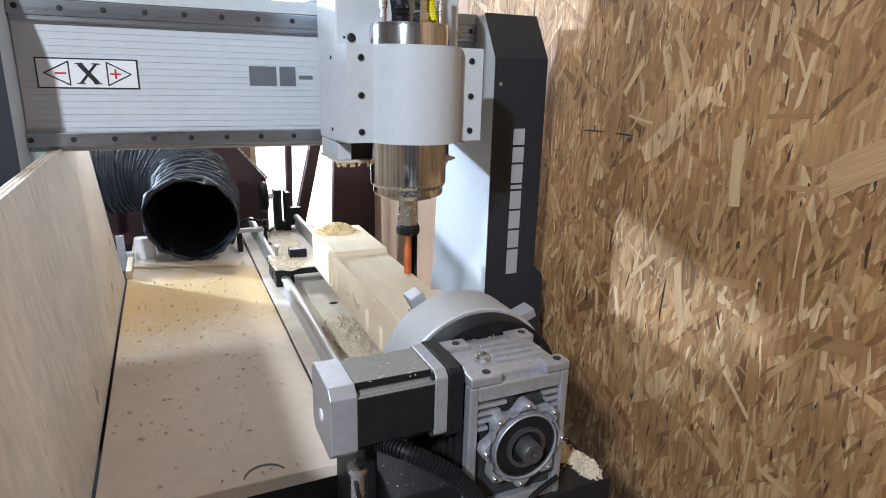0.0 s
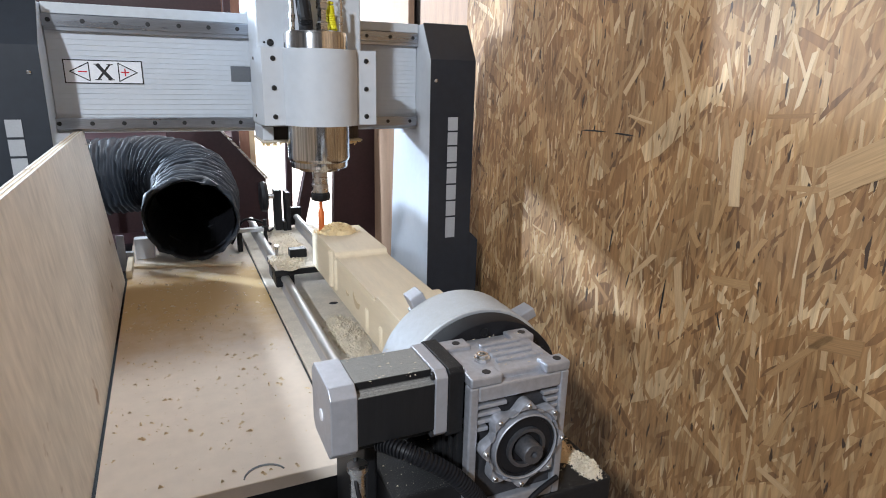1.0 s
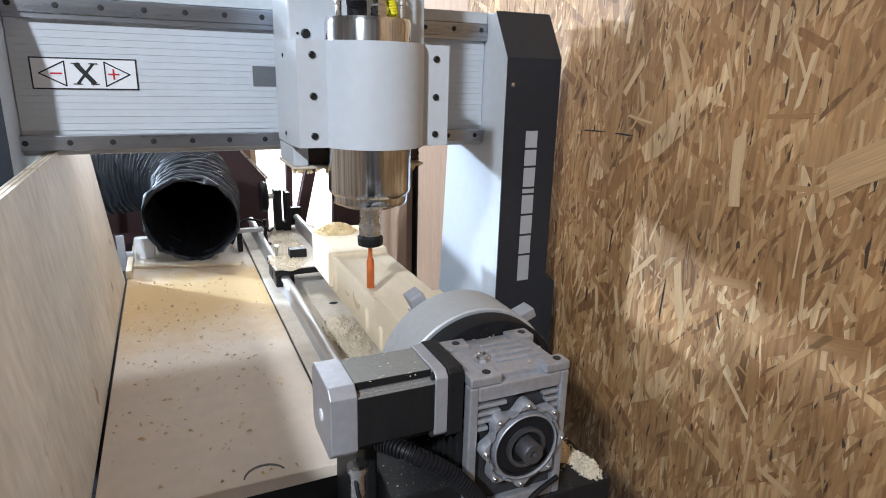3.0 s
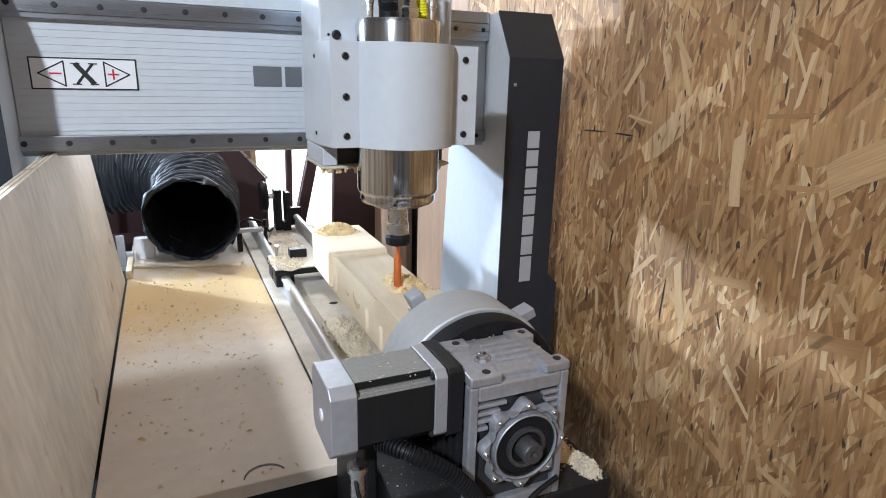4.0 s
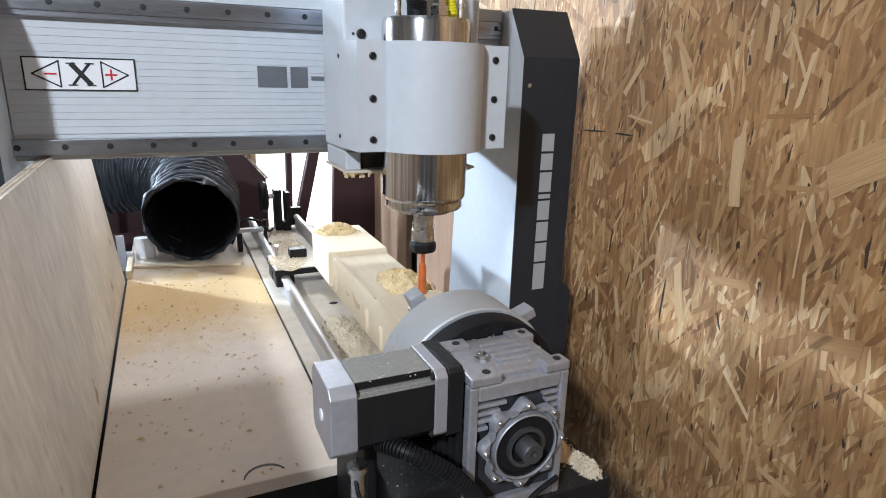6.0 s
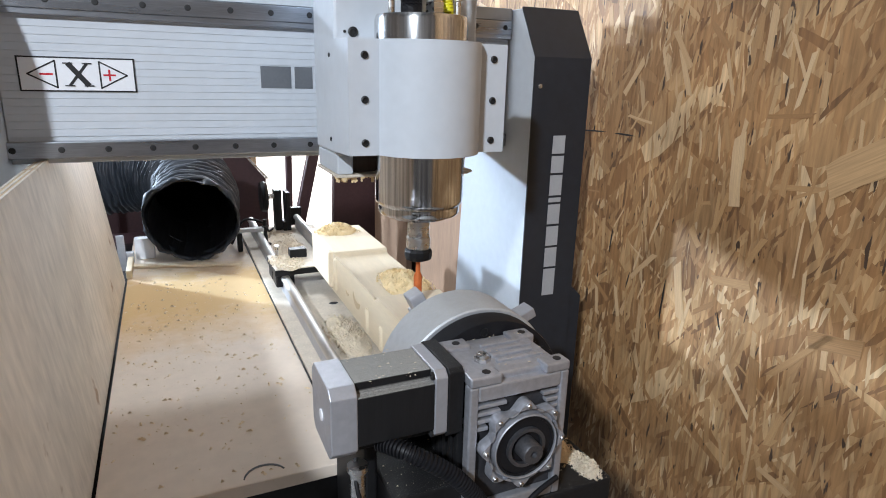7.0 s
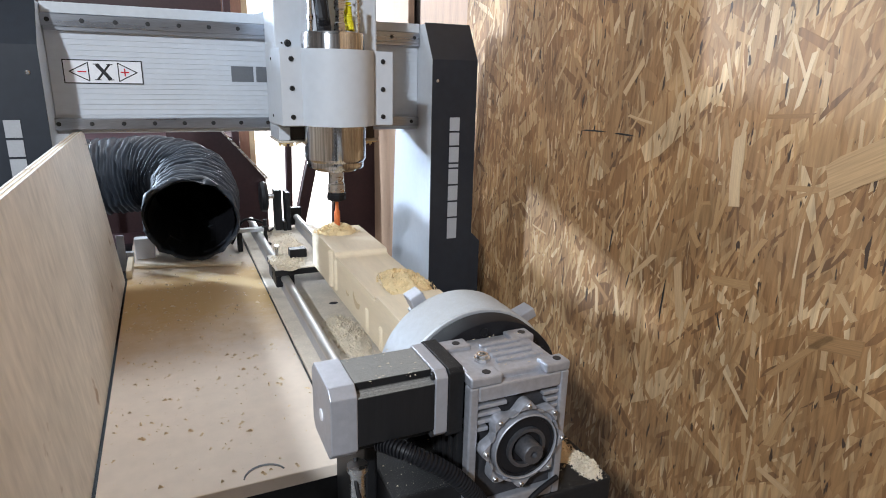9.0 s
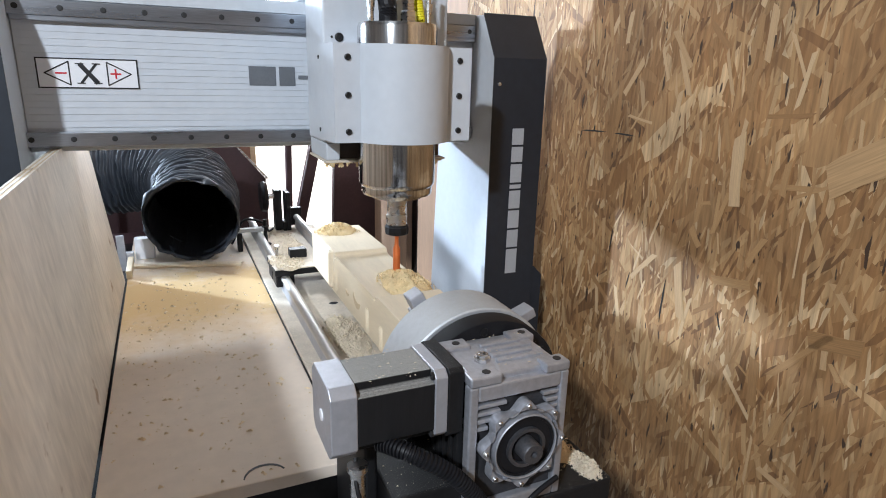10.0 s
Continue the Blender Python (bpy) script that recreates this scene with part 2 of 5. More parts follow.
def build_osb():
    """Pressed strand board: layers of stretched cells, each a flake with its own tone and turn."""
    ma = M_OSB
    ma.use_nodes = True
    N, L = ma.node_tree.nodes, ma.node_tree.links
    bs = N["Principled BSDF"]
    tc = N.new("ShaderNodeTexCoord")
    wob = N.new("ShaderNodeTexNoise")
    wob.inputs["Scale"].default_value, wob.inputs["Detail"].default_value = 9, 3
    L.new(tc.outputs["Object"], wob.inputs[0])
    base = None
    height = None
    for k, (turn, sc, thr) in enumerate(((4, (1, 52, 6.5), 0.0), (10, (1, 60, 9), 0.5), (-9, (1, 90, 12), 0.62), (-24, (1, 62, 11), 0.68), (22, (1, 70, 12), 0.72), (-3, (1, 150, 13), 0.72), (14, (1, 30, 7), 0.86), (-40, (1, 110, 17), 0.80), (62, (1, 70, 13), 0.88), (-52, (1, 30, 7.5), 0.93), (8, (1, 210, 24), 0.86), (-18, (1, 190, 28), 0.88))):
        mp = N.new("ShaderNodeMapping")
        mp.inputs["Rotation"].default_value = (radians(turn), 0, 0)
        warp = N.new("ShaderNodeVectorMath")
        warp.operation = "MULTIPLY_ADD"
        warp.inputs[1].default_value = (0.012, 0.012, 0.012)
        L.new(wob.outputs["Color"], warp.inputs[0]), L.new(tc.outputs["Object"], warp.inputs[2])
        L.new(warp.outputs[0], mp.inputs[0])
        s2 = N.new("ShaderNodeVectorMath")
        s2.operation = "MULTIPLY"
        s2.inputs[1].default_value = sc
        L.new(mp.outputs[0], s2.inputs[0])
        vo = N.new("ShaderNodeTexVoronoi")
        vo.voronoi_dimensions = "2D"
        sep = N.new("ShaderNodeSeparateXYZ")
        com = N.new("ShaderNodeCombineXYZ")
        L.new(s2.outputs[0], sep.inputs[0])
        L.new(sep.outputs[1], com.inputs[0]), L.new(sep.outputs[2], com.inputs[1])
        com.inputs[2].default_value = k * 3.7
        L.new(com.outputs[0], vo.inputs[0])
        vo.inputs["Scale"].default_value = 1.0
        vs = N.new("ShaderNodeSeparateColor")
        L.new(vo.outputs["Color"], vs.inputs[0])
        cr = N.new("ShaderNodeValToRGB")
        cr.color_ramp.elements[0].color, cr.color_ramp.elements[1].color = (0.17, 0.082, 0.031, 1), (0.64, 0.445, 0.25, 1)
        for pos, col in ((0.14, (0.27, 0.130, 0.047, 1)), (0.55, (0.37, 0.196, 0.077, 1)), (0.88, (0.48, 0.292, 0.134, 1))):
            e = cr.color_ramp.elements.new(pos)
            e.color = col
        L.new(vs.outputs[1], cr.inputs[0])
        if base is None:
            base, height = cr.outputs[0], vs.outputs[0]
            continue
        gt = N.new("ShaderNodeMath")
        gt.operation = "GREATER_THAN"
        gt.inputs[1].default_value = thr
        L.new(vs.outputs[0], gt.inputs[0])
        mx = N.new("ShaderNodeMix")
        mx.data_type = "RGBA"
        L.new(gt.outputs[0], mx.inputs[0]), L.new(base, mx.inputs[6]), L.new(cr.outputs[0], mx.inputs[7])
        base = mx.outputs[2]
        mh = N.new("ShaderNodeMix")
        mh.data_type = "FLOAT"
        L.new(gt.outputs[0], mh.inputs[0]), L.new(height, mh.inputs[2]), L.new(vs.outputs[0], mh.inputs[3])
        height = mh.outputs[0]
    # fine grain along the strands and dark gaps between flakes
    fm = N.new("ShaderNodeMapping")
    fm.inputs["Scale"].default_value = (1, 160, 14)
    L.new(tc.outputs["Object"], fm.inputs[0])
    fn = N.new("ShaderNodeTexNoise")
    fn.inputs["Scale"].default_value, fn.inputs["Detail"].default_value = 1.0, 6
    L.new(fm.outputs[0], fn.inputs[0])
    fr = N.new("ShaderNodeMapRange")
    fr.inputs["From Min"].default_value, fr.inputs["From Max"].default_value = 0.25, 0.75
    fr.inputs["To Min"].default_value, fr.inputs["To Max"].default_value = 0.68, 1.36
    L.new(fn.outputs[0], fr.inputs[0])
    mul = N.new("ShaderNodeMix")
    mul.data_type, mul.blend_type = "RGBA", "MULTIPLY"
    mul.inputs[0].default_value = 1.0
    tone = N.new("ShaderNodeTexNoise")
    tone.inputs["Scale"].default_value, tone.inputs["Detail"].default_value = 6.0, 4
    L.new(tc.outputs["Object"], tone.inputs[0])
    tr = N.new("ShaderNodeMapRange")
    tr.inputs["From Min"].default_value, tr.inputs["From Max"].default_value = 0.3, 0.7
    tr.inputs["To Min"].default_value, tr.inputs["To Max"].default_value = 0.60, 1.04
    L.new(tone.outputs[0], tr.inputs[0])
    both = N.new("ShaderNodeMath")
    both.operation = "MULTIPLY"
    L.new(fr.outputs[0], both.inputs[0]), L.new(tr.outputs[0], both.inputs[1])
    L.new(base, mul.inputs[6]), L.new(both.outputs[0], mul.inputs[7])
    gm = N.new("ShaderNodeMapping")
    gm.inputs["Scale"].default_value = (1, 85, 20)
    L.new(tc.outputs["Object"], gm.inputs[0])
    gn = N.new("ShaderNodeTexNoise")
    gn.inputs["Scale"].default_value, gn.inputs["Detail"].default_value = 1.0, 3
    L.new(gm.outputs[0], gn.inputs[0])
    gr = N.new("ShaderNodeMapRange")
    gr.inputs["From Min"].default_value, gr.inputs["From Max"].default_value = 0.655, 0.68
    L.new(gn.outputs[0], gr.inputs[0])
    gap = N.new("ShaderNodeMix")
    gap.data_type = "RGBA"
    L.new(gr.outputs[0], gap.inputs[0]), L.new(mul.outputs[2], gap.inputs[6])
    gap.inputs[7].default_value = (0.05, 0.025, 0.012, 1)
    L.new(gap.outputs[2], bs.inputs["Base Color"])
    bs.inputs["Roughness"].default_value = 0.62
    bp = N.new("ShaderNodeBump")
    bp.inputs["Strength"].default_value, bp.inputs["Distance"].default_value = 0.8, 0.003
    L.new(height, bp.inputs["Height"])
    L.new(bp.outputs[0], bs.inputs["Normal"])


build_osb()
M_GLOW = bpy.data.materials.new("daylight_pane")
M_GLOW.use_nodes = True
M_GLOW.node_tree.nodes["Principled BSDF"].inputs["Emission Color"].default_value = (1.0, 0.93, 0.9, 1)
M_GLOW.node_tree.nodes["Principled BSDF"].inputs["Emission Strength"].default_value = 2.2

# ---------------------------------------------------------------- the room
X0, X1, Y0, Y1, ZC = -2.0, 1.0, -2.7, 2.2, 3.0


def structure(name, bm, material, label, category):
    return tagged(part(name, bm, material), label, category, kind="structure")


def build_room():
    bm = bmesh.new()
    box(bm, X0 - 0.1, X1 + 0.1, Y0 - 0.1, Y1 + 0.1, -0.1, 0)
    structure("floor", bm, M_CONCRETE, "grey dusty concrete workshop floor", "floor")
    # ceiling out of view, its grey kept dark to lower bounced light
    bm = bmesh.new()
    box(bm, X0 - 0.1, X1 + 0.1, Y0 - 0.1, Y1 + 0.1, ZC, ZC + 0.1)
    structure("ceiling", bm, M_CEILING, "unseen grey ceiling, dark to cut bounced light", "ceiling")
    bm = bmesh.new()
    box(bm, X1, X1 + 0.018, Y0, 0.45, 0, ZC)
    global WALL
    WALL = structure("wall_east", bm, M_OSB, "brown strand board wall with coarse pressed flakes", "wall")
    bm = bmesh.new()
    box(bm, X1 + 0.001, X1 + 0.018, 0.4505, 0.80, 0, ZC)
    structure("wall_panel", bm, M_BROWNWOOD, "plain brown board panel beside the strand board", "wall")
    # dark colour here paints the shade in the gap between the boards
    bm = bmesh.new()
    box(bm, X1 + 0.05, X1 + 0.1, 0.8, Y1, 0, ZC)
    structure("wall_corner", bm, M_DARKROOM, "timber wall coloured dark for the shaded gap between boards", "wall")
    # unseen west and south walls, coloured dark to lower bounced light
    bm = bmesh.new()
    box(bm, X0 - 0.1, X0, Y0, Y1, 0, ZC)
    structure("wall_west", bm, M_DARKROOM, "unseen closing wall, dark to cut bounced light", "wall")
    bm = bmesh.new()
    box(bm, X0, X1, Y0 - 0.1, Y0, 0, ZC)
    structure("wall_south", bm, M_DARKROOM, "unseen closing wall, dark to cut bounced light", "wall")
    # end wall with two openings: the high window and the bright doorway
    bm = bmesh.new()
    for a, b, c, d in ((X0, -1.97, 0, ZC), (-1.97, -1.60, 0, 1.50), (-1.60, 0.60, 0, ZC), (-1.97, -1.60, 2.40, ZC), (0.60, 1.1, 1.95, ZC), (0.60, 1.1, 0, 0.3), (1.09, 1.1, 0.3, 1.95)):
        box(bm, a, b, Y1, Y1 + 0.1, c, d)
    structure("wall_north", bm, M_REDWOOD, "reddish brown timber end wall with bright openings", "wall")
    for name, a, b, c, d in (("window_1", -1.97, -1.60, 1.50, 2.40), ("window_2", 0.60, 1.09, 0.3, 1.95)):
        th = thing(name, "bright daylit window in the timber end wall", "window", kind="structure")
        bm = bmesh.new()
        for e, f, g, h in ((a, b, c, c + 0.03), (a, b, d - 0.03, d), (a, a + 0.03, c + 0.03, d - 0.03), (b - 0.03, b, c + 0.03, d - 0.03)):
            box(bm, e, f, Y1 + 0.005, Y1 + 0.06, g, h, 0.003)
        part("window_frame", bm, M_RAWWOOD, th)
        bm = bmesh.new()
        box(bm, a - 0.1, b + 0.1, Y1 + 0.14, Y1 + 0.145, c - 0.1, d + 0.1)
        part("pane", bm, M_GLOW, th, "overexposed white daylight")


build_room()

# ---------------------------------------------------------------- the machine bed
BED = 0.80


def build_bed():
    th = thing("machine_table", "long dusty router table with a sacrificial board top", "machine table")
    bm = bmesh.new()
    vs = box(bm, 0.086, 0.64, -0.515, 0.74, BED - 0.018, BED, 0.0015)
    part("bed_board", bm, M_MDF, th, "tan fibreboard dusted with sawdust")
    bm = bmesh.new()
    box(bm, -0.02, 0.66, -0.50, 0.75, BED - 0.10, BED - 0.0185, 0.004)
    part("frame", bm, M_BLACKSTEEL, th, "black steel frame")
    for x in (0.0, 0.60):
        for y in (-0.42, 0.66):
            bm = bmesh.new()
            box(bm, x, x + 0.06, y, y + 0.06, 0, BED - 0.10, 0.003)
            part("leg", bm, M_BLACKSTEEL, th)
    # the near cross beam that carries the rotary drive
    bm = bmesh.new()
    box(bm, 0.45, 0.642, -0.70, -0.516, 0.70, 0.828, 0.003)
    part("drive_bracket", bm, M_BLACKSTEEL, th, "black steel box bracket with chips on it")
    bm = bmesh.new()
    box(bm, 0.373, 0.4495, -0.688, -0.516, 0.70, 0.868, 0.003)
    part("bracket_plate", bm, M_BLACKSTEEL, th, "dark dusty bracket plate")
    bm = bmesh.new()
    box(bm, 0.358, 0.3725, -0.640, -0.516, 0.70, 0.902, 0.003)
    part("side_bar", bm, M_BLACKSTEEL, th, "dusty dark bracket bar")
    bm = bmesh.new()
    lathe(bm, [(0.0075, 0.60), (0.0075, 0.915), (0.010, 0.916), (0.010, 0.922), (0.003, 0.923)], at(0.336, -0.690, 0), 20)
    smooth(part("support_rod", bm, M_STEEL, th, "bright steel rod"))
    # crescent tool mark in the board, its shadow drawn as a thin black piece
    bm = bmesh.new()
    o = [(0.026 * math.cos(radians(q)), 0.026 * math.sin(radians(q))) for q in range(20, 171, 10)]
    o += [(0.0245 * math.cos(radians(q)), 0.0235 * math.sin(radians(q)) - 0.001) for q in range(170, 19, -10)]
    prism(bm, o, 0.0006, at(0.272, -0.508, BED))
    part("tool_mark_shade", bm, M_HOLE, th, "tool mark's crescent shadow drawn in black")
    # far end battens
    bm = bmesh.new()
    box(bm, 0, 0.255, -0.010, 0.010, 0, 0.007, 0.0015, m=at(0.098, 0.432, BED + 0.0005) @ Matrix.Rotation(radians(-14), 4, "Z"))
    part("end_batten", bm, M_PINE, th, "pale wooden batten across the board")
    bm = bmesh.new()
    box(bm, 0.084, 0.097, 0.345, 0.47, BED + 0.0005, BED + 0.02, 0.002)
    part("side_batten", bm, M_PINE, th, "pale wooden batten end")
    bm = bmesh.new()
    box(bm, 0.10, 0.145, 0.50, 0.53, BED + 0.0005, BED + 0.055, 0.003)
    part("stop_block", bm, M_LABEL, th, "whitish painted block")


build_bed()


def build_fence():
    """Plywood sheet standing along the table, leaning a little outwards."""
    lean = at(0.081, 0, BED - 0.005) @ Matrix.Rotation(radians(-6.9), 4, "Y")
    th = thing("plywood_fence", "pale plywood sheet standing along the router table", "fence board", lean)
    for k in range(5):
        bm = bmesh.new()
        box(bm, -0.018 + 0.0036 * k, -0.0145 + 0.0036 * k, -1.0 + 0.0006 * (k % 2), 0.345 - 0.0006 * (k % 2), 0, 0.352 - 0.0005 * (k % 2))
        part("veneer", bm, M_RAWWOOD if k % 2 else M_PLY, th)
    bm = bmesh.new()
    lathe(bm, [(0.0012, -0.012), (0.0012, 0.010), (0.003, 0.0102), (0.003, 0.011)], at(0, 0.31, 0.325) @ ALONG_X, 8)
    part("nail", bm, M_STEEL, th, "half-driven nail")


build_fence()

# ---------------------------------------------------------------- the gantry (moves along y)
PX0, PX1 = 0.802, 0.921


def mark_row(name, widths, h, gap, m, material, parent, label):
    """A row of plain bars that stands for a maker's mark; runs along x, stands along y of the pose m."""
    u = 0.0
    for w in widths:
        bm = bmesh.new()
        box(bm, u, u + w, 0, h, 0, 0.0008)
        bmesh.ops.transform(bm, matrix=m, verts=bm.verts)
        part(name, bm, material, parent, label)
        u += w + gap


def post_outline():
    # side view: y, z
    return [(-0.082, 0.45), (-0.082, 1.312), (-0.030, 1.396), (0.118, 1.396), (0.165, 1.312), (0.232, 0.45)]


def build_gantry():
    th = thing("gantry", "white router gantry with dark grey posts and steel rails", "machine gantry")
    for side, (a, b) in enumerate(((PX0, PX1), (-0.125, -0.006))):
        inner = a if side == 0 else b - 0.010
        upright = Matrix(((0, 0, 1, inner), (1, 0, 0, 0), (0, 1, 0, 0), (0, 0, 0, 1)))
        # an open channel: one thick side plate, the cover folded over its front
        bm = bmesh.new()
        prism(bm, post_outline(), 0.010, upright, 0.0015)
        post = part("post", bm, M_WHITE, th, "white enamelled steel side plate")
        bm = bmesh.new()
        o = [(-0.0850, 0.45), (-0.0850, 1.3130), (-0.0318, 1.399), (-0.0300, 1.3965), (-0.0822, 1.312), (-0.0822, 0.45)]
        prism(bm, o, b - a + 0.002, Matrix(((0, 0, 1, a - 0.001), (1, 0, 0, 0), (0, 1, 0, 0), (0, 0, 0, 1))))
        part("front_cover", bm, M_DARKPANEL, post, "charcoal front cover")
        bm = bmesh.new()
        lathe(bm, [(0.004, 0), (0.004, 0.002), (0.002, 0.003)], at(a + 0.012 if side == 0 else b - 0.02, -0.0850, 1.263) @ TO_Y, 14)
        part("screw", bm, M_STEEL, post)
        # carriage box behind the cover's foot
        bm = bmesh.new()
        f0, f1 = (inner + 0.0105, b + 0.030) if side == 0 else (a - 0.030, inner - 0.0005)
        cut = 0.022
        o = [(f0, 0.42), (f1, 0.42), (f1, 0.868 - cut), (f1 - cut, 0.868), (f0 + cut, 0.868), (f0, 0.868 - cut)]
        prism(bm, o, 0.16, at(0, 0.080, 0) @ TO_Y, 0.002)
        part("foot_box", bm, M_DARKPANEL, post, "dark carriage box at the post's foot")
        # name running up the cover
        x = 0.5 * (a + b) + 0.0205
        lm = at(x - 0.0055, -0.0862, 0.862) @ TO_Y @ Matrix.Rotation(radians(90), 4, "Z")
        mark_row("mark_bar", (0.0547, 0.0385, 0.0385, 0.0385, 0.0085, 0.0385, 0.0316, 0.0331), 0.027, 0.0045, lm, M_LETTER, post, "pale grey painted bar")
    # beam
    bm = bmesh.new()
    box(bm, -0.006, PX0, 0.014, 0.15, 1.139, 1.398, 0.002)
    beam = part("beam", bm, M_GREYPAINT, th, "pale extruded aluminium cross beam")
    bm = bmesh.new()
    for k in range(16):
        z = 1.178 + k * 0.0108
        box(bm, -0.004, PX0 - 0.002, 0.0125, 0.0145, z, z + 0.0105, 0.0002, 1)
    part("face_ribs", bm, M_WHITE, beam, "finely ribbed white face")
    for zc, x0, nm in ((1.16, 0.0, "lower"), (1.364, 0.006, "upper")):
        bm = bmesh.new()
        box(bm, -0.022 + x0, 0.80, 0.0, 0.0136, zc - 0.0125, zc + 0.0115, 0.0015)
        rail = part("linear_rail", bm, M_RAIL, beam, "ground steel linear rail with bolt holes")
        for k in range(14):
            bm = bmesh.new()
            lathe(bm, [(0.0045, 0), (0.0045, 0.0006), (0.003, 0.0008)], at(x0 + 0.06 * k, 0.0, zc) @ TO_Y, 16)
            if k == 0:
                first = part("bolt_hole", bm, M_HOLE, beam)
            else:
                bm.free()
                o = new("bolt_hole", first.data)
                o.parent, o.location = beam, (0.06 * k, 0, 0)
    bm = bmesh.new()
    box(bm, -0.004, PX0 - 0.001, 0.004, 0.0125, 1.3765, 1.3975, 0.001)
    part("top_lip", bm, M_GREYPAINT, beam)
    bm = bmesh.new()
    box(bm, -0.004, PX0 - 0.001, 0.002, 0.0125, 1.344, 1.352, 0.001)
    part("rail_seat", bm, M_RAIL, beam)
    # axis label
    lx0, lx1, lz0, lz1 = 0.0195, 0.1665, 1.2415, 1.2895
    bm = bmesh.new()
    box(bm, lx0, lx1, 0.0112, 0.0124, lz0, lz1)
    lab = part("axis_label", bm, M_LABEL, th, "white sticker marked X with minus and plus arrows")
    bm = bmesh.new()
    for a, b, c, d in ((lx0, lx1, lz0, lz0 + 0.0021), (lx0, lx1, lz1 - 0.0021, lz1), (lx0, lx0 + 0.0021, lz0, lz1), (lx1 - 0.0021, lx1, lz0, lz1)):
        box(bm, a, b, 0.0108, 0.0116, c, d)
    zc = 0.5 * (lz0 + lz1)
    for tip, basex in ((lx0 + 0.011, lx0 + 0.046), (lx1 - 0.011, lx1 - 0.046)):
        pts = [(tip, zc), (basex, zc + 0.0185), (basex, zc - 0.0185)]
        for (ax, az), (bx, bz) in zip(pts, pts[1:] + pts[:1]):
            d = Vector((bx - ax, 0, bz - az))
            box(bm, -0.0006, d.length + 0.0006, -0.0004, 0.0004, -0.0010, 0.0010, m=at(ax, 0.0111, az) @ Matrix.Rotation(-math.atan2(bz - az, bx - ax), 4, "Y"))
    part("label_frame", bm, M_INK, lab, "black printed frame and arrows")
    bm = bmesh.new()
    box(bm, lx0 + 0.026, lx0 + 0.042, 0.0108, 0.0116, zc - 0.0013, zc + 0.0013)
    part("minus_sign", bm, M_RED, lab, "red minus sign")
    bm = bmesh.new()
    box(bm, lx1 - 0.042, lx1 - 0.026, 0.0108, 0.0116, zc - 0.0013, zc + 0.0013)
    box(bm, lx1 - 0.0353, lx1 - 0.0327, 0.0106, 0.0114, zc - 0.008, zc + 0.008)
    part("plus_sign", bm, M_RED, lab, "red plus sign")
    bm = bmesh.new()
    # a serif X of two strokes and four feet
    cx = 0.5 * (lx0 + lx1)
    for s, w in ((1, 0.0036), (-1, 0.0019)):
        box(bm, -0.0195, 0.0195, 0.0106 - 0.0002 * s, 0.0115 - 0.0002 * s, -w, w, m=at(cx, 0, zc) @ Matrix.Rotation(radians(s * 52), 4, "Y"))
        for t in (1, -1):
            box(bm, cx + s * 0.012 - 0.006, cx + s * 0.012 + 0.006, 0.0101, 0.0115, zc + t * 0.0155 - 0.0008, zc + t * 0.0155 + 0.0008)
    part("axis_letter", bm, M_INK, lab, "black letter X")
    mark_row("model_bar", (0.048, 0.029), 0.034, 0.006, at(0.347, 0.0123, 1.2505) @ TO_Y, M_LETTER_DARK, th, "dark grey painted bar")
    mark_row("model_bar", (0.026,), 0.007, 0, at(0.436, 0.0123, 1.263) @ TO_Y, M_LETTER_DARK, th, "dark grey painted bar")
    return th


GANTRY = build_gantry()

# ---------------------------------------------------------------- the spindle head (moves along x on the gantry)
AX_Y = -0.236


def bolt(bm, m, r=0.0048):
    lathe(bm, [(r, 0), (r, 0.002), (r * 0.7, 0.0028), (r * 0.62, 0.0028), (r * 0.55, 0.0008)], m, 18)


